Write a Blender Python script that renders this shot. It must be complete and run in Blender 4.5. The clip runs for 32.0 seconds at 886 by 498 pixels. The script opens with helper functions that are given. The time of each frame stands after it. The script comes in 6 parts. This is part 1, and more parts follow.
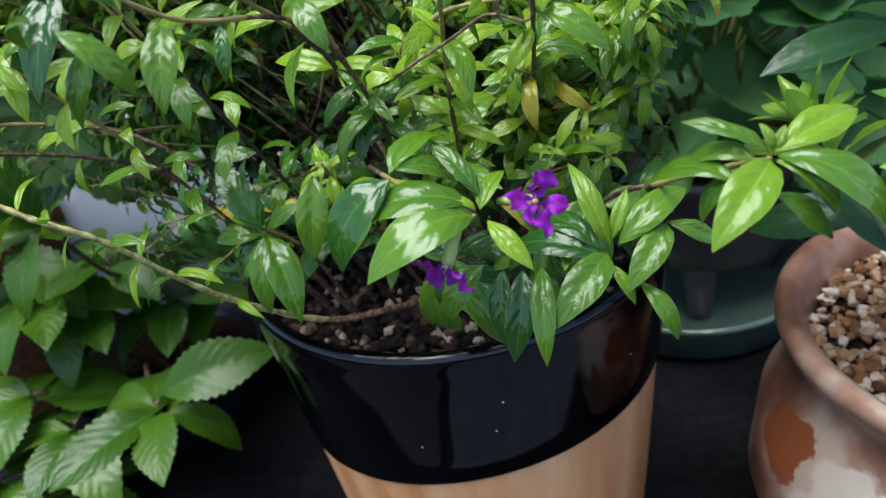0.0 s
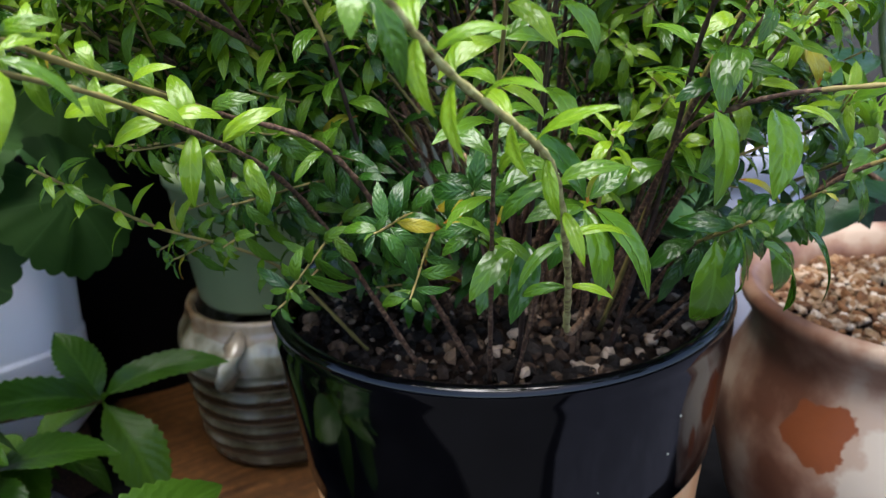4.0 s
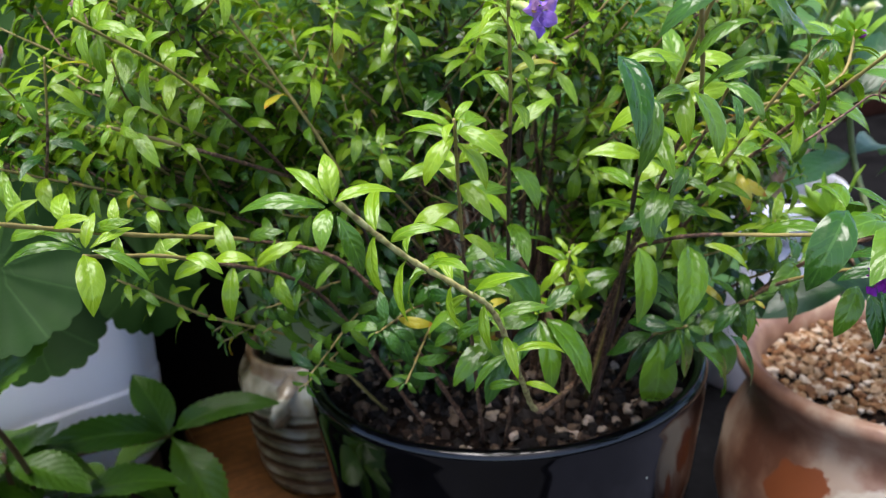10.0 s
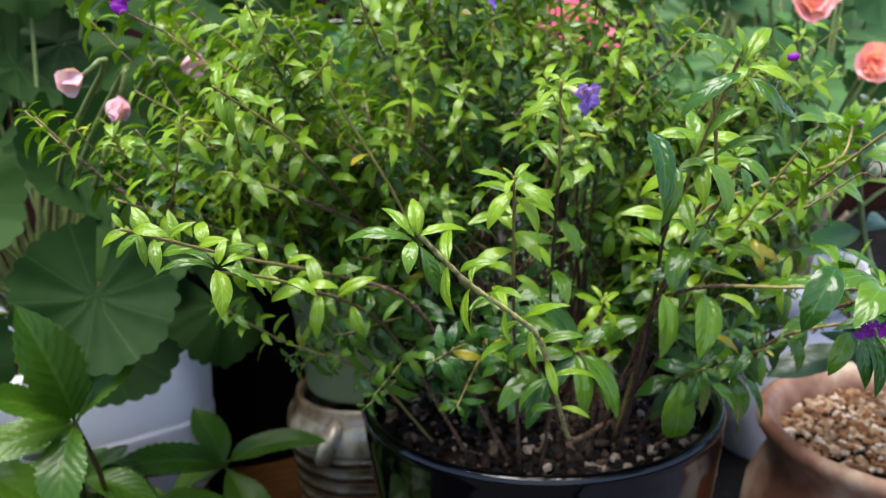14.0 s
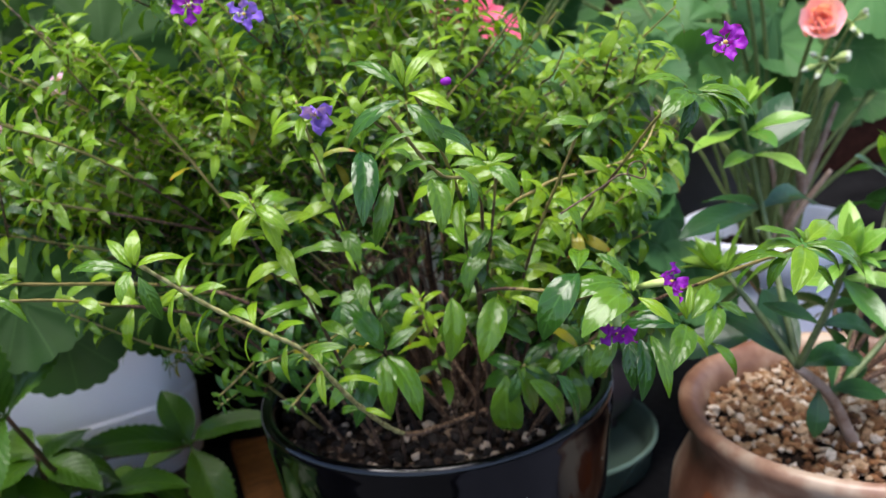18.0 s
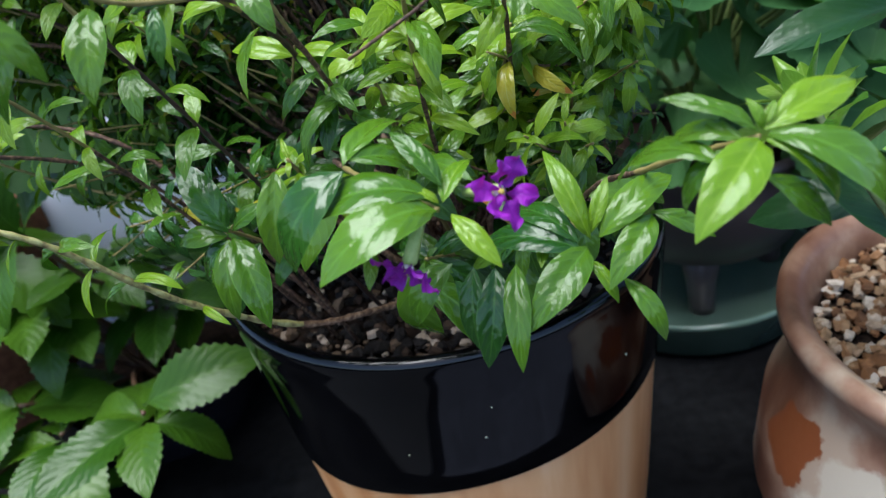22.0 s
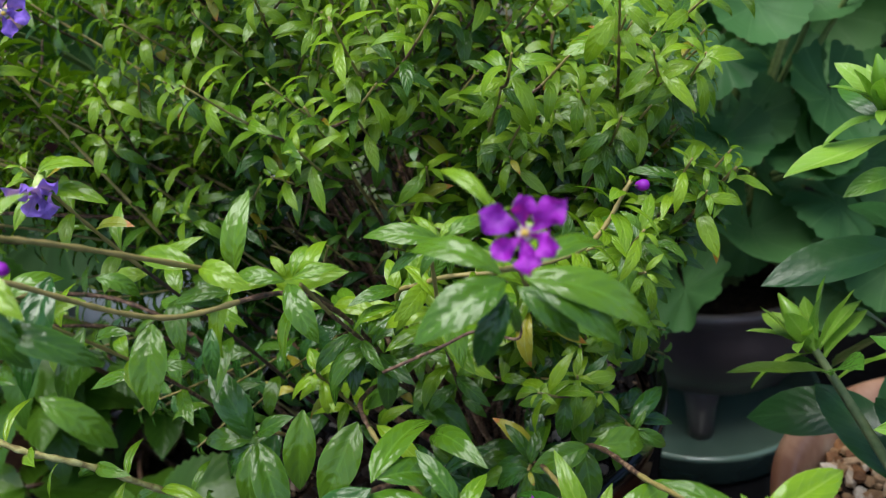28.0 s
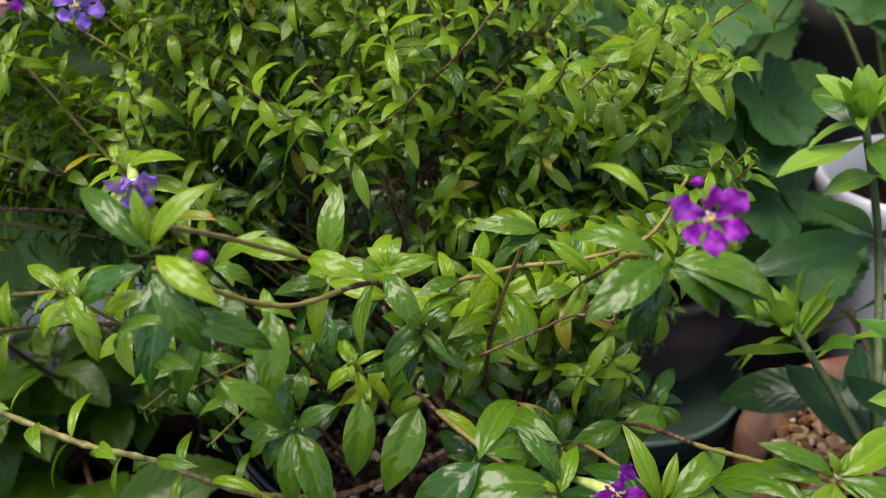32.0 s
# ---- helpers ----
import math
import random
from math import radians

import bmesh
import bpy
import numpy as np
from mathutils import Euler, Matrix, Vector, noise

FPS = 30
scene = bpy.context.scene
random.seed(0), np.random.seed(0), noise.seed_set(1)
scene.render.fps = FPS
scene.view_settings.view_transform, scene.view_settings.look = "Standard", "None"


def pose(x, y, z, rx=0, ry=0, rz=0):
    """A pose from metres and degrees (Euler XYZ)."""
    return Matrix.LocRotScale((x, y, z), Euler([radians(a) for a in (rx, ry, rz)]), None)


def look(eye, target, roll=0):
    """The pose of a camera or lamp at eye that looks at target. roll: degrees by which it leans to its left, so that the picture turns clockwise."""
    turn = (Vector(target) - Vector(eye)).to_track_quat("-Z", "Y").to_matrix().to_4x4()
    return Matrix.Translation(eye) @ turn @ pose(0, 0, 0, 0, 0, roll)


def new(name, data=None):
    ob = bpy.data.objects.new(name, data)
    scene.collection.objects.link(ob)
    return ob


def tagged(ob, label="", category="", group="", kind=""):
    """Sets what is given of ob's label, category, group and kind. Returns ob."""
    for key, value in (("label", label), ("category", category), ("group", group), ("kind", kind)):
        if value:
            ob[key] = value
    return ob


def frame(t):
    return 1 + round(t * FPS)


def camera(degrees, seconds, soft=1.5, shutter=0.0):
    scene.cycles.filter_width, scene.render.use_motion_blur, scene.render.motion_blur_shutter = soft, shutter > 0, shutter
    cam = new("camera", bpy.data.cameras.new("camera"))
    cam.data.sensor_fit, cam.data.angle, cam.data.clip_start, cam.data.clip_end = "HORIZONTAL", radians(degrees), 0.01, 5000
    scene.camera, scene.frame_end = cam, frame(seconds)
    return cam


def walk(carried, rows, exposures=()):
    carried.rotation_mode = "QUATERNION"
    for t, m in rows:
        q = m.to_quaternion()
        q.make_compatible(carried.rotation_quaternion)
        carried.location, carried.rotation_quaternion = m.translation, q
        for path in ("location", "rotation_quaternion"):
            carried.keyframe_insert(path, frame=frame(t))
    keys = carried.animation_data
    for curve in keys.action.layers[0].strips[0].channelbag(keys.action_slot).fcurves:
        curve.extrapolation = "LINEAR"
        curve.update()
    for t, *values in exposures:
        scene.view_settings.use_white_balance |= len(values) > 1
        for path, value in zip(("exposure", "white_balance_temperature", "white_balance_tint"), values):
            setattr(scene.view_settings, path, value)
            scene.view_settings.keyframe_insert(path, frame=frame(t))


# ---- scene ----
cam = camera(55.6, 32.0, 1.2)
cam.data.dof.use_dof, cam.data.dof.focus_distance, cam.data.dof.aperture_fstop = True, 0.215, 24.0
METRES, EYE, TILT, LEAN, TURN = 1.0, 0.40, -29.7, 9.7, 0.0
ROWS = [
    (0.0, 0.0, 0.0, 0.0, 0.0, 0.0, -0.0),
    (0.5, -0.004, 0.0036, -0.0023, -1.51, 0.37, -0.06),
    (1.0, -0.0178, 0.0107, -0.004, -4.84, 1.29, -0.03),
    (1.5, -0.0492, 0.0119, -0.0085, -8.81, 2.93, -0.47),
    (2.0, -0.0964, 0.0203, -0.0224, -13.14, 5.1, -0.21),
    (2.5, -0.1358, 0.0347, -0.0262, -18.26, 6.67, 0.27),
    (3.0, -0.1542, 0.0523, -0.037, -22.4, 7.91, 3.02),
    (3.5, -0.18, 0.0749, -0.042, -26.3, 8.91, 7.76),
    (4.0, -0.204, 0.0955, -0.0402, -29.71, 10.46, 9.77),
    (4.5, -0.2181, 0.1034, -0.0379, -30.92, 12.03, 10.96),
    (6.5, -0.2377, 0.1075, -0.0362, -33.0, 14.49, 12.64),
    (7.0, -0.2435, 0.1025, -0.0351, -32.75, 14.81, 12.45),
    (7.5, -0.2505, 0.0938, -0.0284, -32.11, 15.2, 12.15),
    (8.0, -0.2491, 0.0844, -0.0277, -31.45, 15.35, 11.88),
    (8.5, -0.2431, 0.0692, -0.0292, -30.31, 14.82, 10.81),
    (9.0, -0.2321, 0.0523, -0.0274, -28.57, 14.03, 9.64),
    (9.5, -0.2174, 0.036, -0.0286, -26.78, 13.07, 8.66),
    (10.0, -0.2082, 0.0247, -0.028, -25.08, 12.3, 8.09),
    (10.5, -0.1979, 0.0142, -0.0272, -23.65, 11.76, 7.44),
    (11.0, -0.1853, -0.0014, -0.0244, -22.26, 11.24, 7.09),
    (11.5, -0.1779, -0.0138, -0.024, -20.81, 11.16, 6.7),
    (12.0, -0.1722, -0.0211, -0.023, -19.67, 11.52, 6.43),
    (12.5, -0.1738, -0.0269, -0.0324, -18.65, 13.09, 4.44),
    (13.0, -0.202, -0.0207, -0.0467, -19.05, 15.91, 3.68),
    (13.5, -0.2312, -0.0125, -0.0495, -21.55, 17.0, 4.25),
    (15.5, -0.2428, -0.0173, -0.0526, -25.38, 18.08, 5.41),
    (16.0, -0.2129, -0.0313, -0.0474, -23.96, 17.27, 5.74),
    (16.5, -0.1877, -0.0378, -0.0424, -22.49, 16.52, 6.11),
    (17.0, -0.1775, -0.0431, -0.0427, -21.77, 16.18, 6.25),
    (17.5, -0.1524, -0.0539, -0.0416, -19.71, 15.38, 6.16),
    (18.0, -0.1332, -0.0642, -0.0432, -16.64, 14.93, 5.37),
    (18.5, -0.108, -0.067, -0.0419, -13.54, 14.45, 4.14),
    (19.0, -0.0776, -0.0627, -0.0402, -10.17, 13.4, 3.37),
    (19.5, -0.0526, -0.0589, -0.038, -7.06, 12.12, 2.69),
    (20.0, -0.0266, -0.0536, -0.0336, -4.04, 10.51, 2.27),
    (20.5, -0.0104, -0.0358, -0.0245, -2.85, 7.51, 2.37),
    (21.0, 0.0026, -0.0202, -0.015, -1.75, 4.13, 2.31),
    (21.5, 0.0054, -0.0027, -0.0048, -0.93, 1.42, 1.84),
    (22.0, 0.0084, 0.0155, -0.0006, 0.35, -0.01, 1.25),
    (22.5, 0.0195, 0.0216, 0.001, 2.62, -0.25, 0.0),
    (23.0, 0.0241, 0.0228, 0.0063, 3.95, -0.02, -0.41),
    (23.5, 0.0229, 0.0249, 0.0118, 4.5, 0.16, -0.8),
    (24.0, 0.0201, 0.0257, 0.0072, 4.57, 0.37, -1.2),
    (24.5, 0.02, 0.0228, 0.0088, 4.49, 0.45, -1.48),
    (25.0, 0.0181, 0.0224, 0.0103, 4.39, 0.66, -1.64),
    (25.5, 0.0167, 0.024, 0.01, 4.2, 0.83, -1.91),
    (26.0, 0.0151, 0.0211, 0.0179, 3.97, 0.77, -2.1),
    (26.5, 0.0121, 0.0112, 0.0394, 3.21, 0.97, -2.33),
    (28.5, 0.0028, -0.0018, 0.0582, -0.08, 2.03, -3.18),
    (29.0, 0.0039, -0.002, 0.0557, -1.02, 2.06, -3.06),
    (29.5, 0.0013, 0.0035, 0.0542, -2.39, 0.99, -2.69),
    (30.0, -0.002, 0.005, 0.0578, -3.53, -0.25, -2.7),
    (30.5, -0.0061, 0.0031, 0.0579, -4.39, -0.7, -2.67),
    (31.0, -0.0169, -0.0019, 0.0537, -5.13, 0.16, -2.58),
    (31.5, -0.0321, -0.003, 0.0543, -6.01, 1.4, -2.75),
    (32.0, -0.0436, -0.0107, 0.0534, -7.07, 2.34, -2.51),
]
EXPOSURE = [(0.0, 1.42, 5950, 11), (3.0, 1.66, 6150, 12), (4.5, 1.79, 6250, 15), (8.0, 1.80, 6350, 16), (10.0, 1.72, 6350, 16), (13.0, 1.68, 6350, 15), (18.0, 1.55, 6350, 15), (20.0, 1.54, 6250, 11), (22.0, 1.42, 5800, 8), (26.0, 1.44, 5650, 7), (28.5, 1.08, 6400, 10), (32.0, 1.04, 7000, 14)]
walk(cam, [(t, pose(0, 0, EYE, TILT, LEAN, TURN) @ pose(METRES * x, METRES * y, METRES * z, 90 + pitch, roll, yaw)) for t, x, y, z, yaw, pitch, roll in ROWS], EXPOSURE)

# ---- light: a soft overcast sky over a small courtyard ----
world = bpy.data.worlds.new("sky")
scene.world = world
world.use_nodes = True
sky = world.node_tree.nodes.new("ShaderNodeTexSky")
sky.sky_type, sky.sun_disc, sky.sun_elevation, sky.sun_rotation = "NISHITA", False, radians(62), radians(200)
world.node_tree.links.new(sky.outputs["Color"], world.node_tree.nodes["Background"].inputs["Color"])
world.node_tree.nodes["Background"].inputs["Strength"].default_value = 0.098
sun = new("sun", bpy.data.lights.new("sun", "SUN"))
sun.data.energy, sun.data.angle, sun.data.color = 2.85, radians(45), (1.0, 0.96, 0.87)
sun.matrix_basis = look((-0.34, 0.12, 1.58), (0, 0.3, 0))


# ---- materials ----
def material(name, base, rough=0.5, metal=0.0, spec=0.5, coat=0.0):
    m = bpy.data.materials.new(name)
    m.use_nodes = True
    b = m.node_tree.nodes["Principled BSDF"]
    b.inputs["Base Color"].default_value = (*base, 1)
    b.inputs["Roughness"].default_value = rough
    b.inputs["Metallic"].default_value = metal
    b.inputs["Specular IOR Level"].default_value = spec
    b.inputs["Coat Weight"].default_value = coat
    b.inputs["Coat Roughness"].default_value = 0.08
    return m, m.node_tree.nodes, m.node_tree.links, b


def noise_node(n, l, scale, detail=4, vec=None, stretch=None, coords="Object"):
    t = n.new("ShaderNodeTexNoise")
    t.inputs["Scale"].default_value, t.inputs["Detail"].default_value = scale, detail
    c = n.new("ShaderNodeTexCoord")
    src = c.outputs[coords]
    if stretch:
        mp = n.new("ShaderNodeMapping")
        mp.inputs["Scale"].default_value = stretch
        l.new(src, mp.inputs["Vector"])
        src = mp.outputs["Vector"]
    l.new(src, t.inputs["Vector"])
    return t


def ramp(n, l, src, stops):
    r = n.new("ShaderNodeValToRGB")
    e = r.color_ramp.elements
    while len(e) < len(stops):
        e.new(0.5)
    for k, (at, col) in zip(e, stops):
        k.position, k.color = at, (*col, 1)
    l.new(src, r.inputs["Fac"])
    return r


def bump(n, l, b, src, strength, distance):
    k = n.new("ShaderNodeBump")
    k.inputs["Strength"].default_value, k.inputs["Distance"].default_value = strength, distance
    l.new(src, k.inputs["Height"])
    l.new(k.outputs["Normal"], b.inputs["Normal"])
    return k


def math_node(n, l, op, a, b=None):
    k = n.new("ShaderNodeMath")
    k.operation = op
    for i, v in enumerate((a, b)):
        if v is None:
            continue
        if isinstance(v, (int, float)):
            k.inputs[i].default_value = v
        else:
            l.new(v, k.inputs[i])
    return k.outputs[0]


def mixed(n, l, fac, a, b, blend="MIX"):
    k = n.new("ShaderNodeMix")
    k.data_type, k.blend_type = "RGBA", blend
    for sock, v in ((k.inputs["Factor"], fac), (k.inputs["A"], a), (k.inputs["B"], b)):
        if isinstance(v, (int, float)):
            sock.default_value = v
        elif isinstance(v, tuple):
            sock.default_value = (*v, 1)
        else:
            l.new(v, sock)
    return k.outputs["Result"]


def plain(name, stops, scale=40, rough=0.6, relief=0.3, depth=0.001, stretch=None, spec=0.5, coat=0.0, fine=0):
    """A surface whose colour runs through stops by noise, with relief."""
    m, n, l, b = material(name, stops[0][1], rough, 0, spec, coat)
    t = noise_node(n, l, scale, 6, stretch=stretch)
    r = ramp(n, l, t.outputs["Fac"], stops)
    col = r.outputs["Color"]
    if fine:
        f = noise_node(n, l, fine, 3)
        g = ramp(n, l, f.outputs["Fac"], [(0.3, (0.62, 0.62, 0.62)), (0.7, (1.15, 1.15, 1.15))])
        col = mixed(n, l, 1.0, col, g.outputs["Color"], "MULTIPLY")
    l.new(col, b.inputs["Base Color"])
    bump(n, l, b, t.outputs["Fac"], relief, depth)
    return m


def leaf_material(name, low, high, vein, rough=0.24, through_light=0.24, side=8.0, blister=1.0, tipcol=None, spec=0.5, palmate=False, relief=0.0009, grain=8.5, quilted=0.30):
    """A leaf: colour varied from leaf to leaf, a pale midrib and side veins, blistered relief, some light shining through."""
    m, n, l, b = material(name, low, rough, 0, spec, 0.0 if rough > 0.3 else 0.12)
    uv = n.new("ShaderNodeUVMap")
    uv.uv_map = "leaf"
    sep = n.new("ShaderNodeSeparateXYZ")
    l.new(uv.outputs["UV"], sep.inputs[0])
    across = math_node(n, l, "ABSOLUTE", math_node(n, l, "SUBTRACT", sep.outputs["X"], 0.5))
    rib = math_node(n, l, "LESS_THAN", across, 0.035)
    slant = math_node(n, l, "SUBTRACT", math_node(n, l, "MULTIPLY", sep.outputs["Y"], side), math_node(n, l, "MULTIPLY", across, side * 0.55))
    warp = noise_node(n, l, 3.0, 1)
    slant = math_node(n, l, "ADD", slant, warp.outputs["Fac"])
    wave = math_node(n, l, "ABSOLUTE", math_node(n, l, "SUBTRACT", math_node(n, l, "FRACT", slant), 0.5))
    if palmate:
        fan = math_node(n, l, "ABSOLUTE", math_node(n, l, "SUBTRACT", math_node(n, l, "FRACT", math_node(n, l, "MULTIPLY", sep.outputs["X"], 9.0)), 0.5))
        rib = math_node(n, l, "LESS_THAN", math_node(n, l, "MULTIPLY", fan, math_node(n, l, "ADD", sep.outputs["Y"], 0.08)), 0.022)
        wave = 1.0
    veins = math_node(n, l, "MAXIMUM", rib, math_node(n, l, "MULTIPLY", math_node(n, l, "LESS_THAN", wave, 0.06), 0.45))
    geo = n.new("ShaderNodeNewGeometry")
    info = n.new("ShaderNodeObjectInfo")
    rnd = math_node(n, l, "FRACT", math_node(n, l, "ADD", geo.outputs["Random Per Island"], info.outputs["Random"]))
    move = n.new("ShaderNodeVectorMath")
    move.operation = "MULTIPLY_ADD"
    move.inputs[1].default_value = (0.4, 1.0, 1.0)
    shift = n.new("ShaderNodeCombineXYZ")
    l.new(math_node(n, l, "MULTIPLY", rnd, 37.0), shift.inputs[0])
    l.new(math_node(n, l, "MULTIPLY", rnd, 91.0), shift.inputs[1])
    l.new(uv.outputs["UV"], move.inputs[0])
    l.new(shift.outputs[0], move.inputs[2])
    t = noise_node(n, l, 4.0, 3)
    l.new(move.outputs[0], t.inputs["Vector"])
    pucker = noise_node(n, l, grain, 3)
    l.new(move.outputs[0], pucker.inputs["Vector"])
    fac = math_node(n, l, "ADD", math_node(n, l, "MULTIPLY", rnd, 0.75), math_node(n, l, "MULTIPLY", t.outputs["Fac"], 0.3))
    col = ramp(n, l, fac, [(0.1, low), (0.95, high)]).outputs["Color"]
    if tipcol:
        edge = math_node(n, l, "MULTIPLY", math_node(n, l, "GREATER_THAN", math_node(n, l, "ADD", sep.outputs["Y"], math_node(n, l, "MULTIPLY", t.outputs["Fac"], 0.25)), 0.98), 0.8)
        col = mixed(n, l, edge, col, tipcol)
    col = mixed(n, l, math_node(n, l, "MULTIPLY", veins, 0.35), col, vein)
    if not palmate and rough < 0.4:
        col = mixed(n, l, math_node(n, l, "MULTIPLY", math_node(n, l, "GREATER_THAN", across, 0.475), 0.4), col, vein)
    l.new(col, b.inputs["Base Color"])
    quilt = math_node(n, l, "ADD", math_node(n, l, "MULTIPLY", pucker.outputs["Fac"], blister), math_node(n, l, "MULTIPLY", wave, -quilted))
    h = math_node(n, l, "SUBTRACT", quilt, math_node(n, l, "MULTIPLY", rib, 0.5))
    bump(n, l, b, h, 0.5, relief)
    tr = n.new("ShaderNodeBsdfTranslucent")
    l.new(mixed(n, l, 1.0, col, (1.4, 1.6, 0.5), "MULTIPLY"), tr.inputs["Color"])
    mx = n.new("ShaderNodeMixShader")
    mx.inputs["Fac"].default_value = through_light
    l.new(b.outputs[0], mx.inputs[1])
    l.new(tr.outputs[0], mx.inputs[2])
    l.new(mx.outputs[0], n["Material Output"].inputs["Surface"])
    return m


LEAF_YOUNG = leaf_material("leaf_young", (0.082, 0.175, 0.006), (0.168, 0.275, 0.009), (0.26, 0.38, 0.05), rough=0.19, spec=0.28, relief=0.0008, grain=10.0, through_light=0.18, blister=0.7, quilted=0.35, side=6.0)
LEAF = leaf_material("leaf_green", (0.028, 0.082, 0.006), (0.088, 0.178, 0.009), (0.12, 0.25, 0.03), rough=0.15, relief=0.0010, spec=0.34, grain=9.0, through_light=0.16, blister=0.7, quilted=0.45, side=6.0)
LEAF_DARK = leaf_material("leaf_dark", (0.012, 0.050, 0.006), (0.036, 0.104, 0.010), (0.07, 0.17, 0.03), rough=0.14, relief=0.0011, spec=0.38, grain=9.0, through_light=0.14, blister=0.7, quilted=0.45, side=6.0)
LEAF_OLD = leaf_material("leaf_yellowing", (0.22, 0.27, 0.02), (0.42, 0.33, 0.02), (0.4, 0.42, 0.1), tipcol=(0.45, 0.12, 0.02))
# geranium leaf twice: shade put into the first colour, light into the second
GERANIUM_SHADED = leaf_material("geranium_leaf_shaded", (0.008, 0.030, 0.005), (0.025, 0.066, 0.010), (0.036, 0.085, 0.022), rough=0.7, side=5, blister=0.8, spec=0.16, palmate=True)
GERANIUM_LIT = leaf_material("geranium_leaf_lit", (0.030, 0.095, 0.028), (0.075, 0.180, 0.050), (0.11, 0.21, 0.08), rough=0.6, side=5, blister=0.8, spec=0.25, palmate=True)
SERRATE = leaf_material("serrated_leaf", (0.019, 0.064, 0.004), (0.060, 0.130, 0.007), (0.08, 0.165, 0.020), rough=0.32, spec=0.32, side=9, blister=0.25, relief=0.0028)
SHRUB_LEAF = leaf_material("shrub_leaf", (0.009, 0.038, 0.011), (0.024, 0.08, 0.018), (0.05, 0.12, 0.04), rough=0.31, side=9)
EVERGREEN_STEM = plain("evergreen_stem", [(0.3, (0.07, 0.11, 0.035)), (0.7, (0.14, 0.17, 0.07))], 300, 0.55, 0.4, 0.0004)
SHRUB_MID = leaf_material("shrub_mid_leaf", (0.030, 0.10, 0.014), (0.075, 0.19, 0.024), (0.10, 0.22, 0.05), rough=0.25, side=9)
SHRUB_YOUNG = leaf_material("shrub_young_leaf", (0.11, 0.25, 0.022), (0.22, 0.37, 0.04), (0.35, 0.5, 0.15), rough=0.3, side=9)
PETAL = leaf_material("purple_petal", (0.20, 0.006, 0.36), (0.36, 0.014, 0.50), (0.12, 0.0, 0.24), rough=0.55, side=0.5, blister=1.0, through_light=0.35)
LILAC = leaf_material("lilac_petal", (0.20, 0.09, 0.60), (0.34, 0.19, 0.74), (0.18, 0.09, 0.5), rough=0.55, side=0.5, blister=1.0, through_light=0.35)
PINK = leaf_material("pink_petal", (0.82, 0.06, 0.17), (0.90, 0.15, 0.27), (0.72, 0.03, 0.12), rough=0.5, side=3, through_light=0.3)
SALMON = leaf_material("salmon_petal", (0.88, 0.36, 0.42), (0.92, 0.56, 0.60), (0.86, 0.28, 0.30), rough=0.5, side=3, through_light=0.3)
PALE_PINK = leaf_material("pale_pink_petal", (0.70, 0.36, 0.47), (0.78, 0.52, 0.58), (0.6, 0.3, 0.45), rough=0.5, side=3)
WHITE_PETAL = leaf_material("white_petal", (0.75, 0.75, 0.72), (0.82, 0.82, 0.8), (0.7, 0.7, 0.6), rough=0.5, side=3)
STEM_GREEN = plain("stem_green", [(0.3, (0.17, 0.14, 0.035)), (0.7, (0.30, 0.23, 0.075))], 300, 0.6, 0.5, 0.0004)
STEM_BROWN = plain("stem_brown", [(0.35, (0.03, 0.015, 0.009)), (0.52, (0.09, 0.042, 0.022)), (0.66, (0.24, 0.15, 0.09))], 700, 0.65, 0.8, 0.0006)
PALE_TWIG = plain("pale_green_twig", [(0.35, (0.17, 0.125, 0.045)), (0.50, (0.34, 0.30, 0.10)), (0.66, (0.48, 0.45, 0.19))], 420, 0.65, 0.8, 0.0006)
STEM_PEELED = plain("stem_peeled", [(0.35, (0.07, 0.034, 0.018)), (0.52, (0.19, 0.105, 0.058)), (0.66, (0.38, 0.25, 0.15))], 500, 0.7, 0.9, 0.0006)
STEM_DARK = plain("stem_dark", [(0.3, (0.02, 0.012, 0.01)), (0.6, (0.06, 0.03, 0.02)), (0.8, (0.16, 0.10, 0.06))], 400, 0.6, 0.8, 0.0006)
STALK = plain("stalk_green", [(0.3, (0.10, 0.15, 0.035)), (0.7, (0.19, 0.24, 0.075))], 260, 0.6, 0.4, 0.0004)
CALYX = plain("calyx_green", [(0.3, (0.30, 0.42, 0.10)), (0.7, (0.45, 0.52, 0.18))], 500, 0.5, 0.4, 0.0003)
THROAT = plain("pale_throat", [(0.3, (0.55, 0.42, 0.50)), (0.7, (0.70, 0.62, 0.58))], 700, 0.6, 0.3, 0.0003)
BUD_TIP = plain("bud_tip_white", [(0.3, (0.50, 0.55, 0.36)), (0.7, (0.66, 0.66, 0.52))], 300, 0.5, 0.2, 0.0003)
YELLOW = plain("flower_eye_yellow", [(0.3, (0.65, 0.42, 0.03)), (0.7, (0.75, 0.6, 0.2))], 900, 0.6, 0.4, 0.0003)
BLACK_GLAZE = plain("black_glaze", [(0.3, (0.0006, 0.0006, 0.0010)), (0.7, (0.0013, 0.0013, 0.0020))], 60, 0.08, 0.05, 0.0006, spec=0.40, coat=0.0)
TAN_CLAY = plain("tan_streaked_clay", [(0.3, (0.60, 0.25, 0.085)), (0.45, (0.72, 0.36, 0.15)), (0.55, (0.77, 0.42, 0.19)), (0.7, (0.85, 0.54, 0.29))], 60, 0.40, 0.12, 0.0005, stretch=(1, 1, 0.05))
SOIL = plain("potting_soil", [(0.3, (0.006, 0.004, 0.003)), (0.6, (0.018, 0.011, 0.008)), (0.8, (0.05, 0.032, 0.02))], 220, 0.95, 1.0, 0.002, spec=0.08)


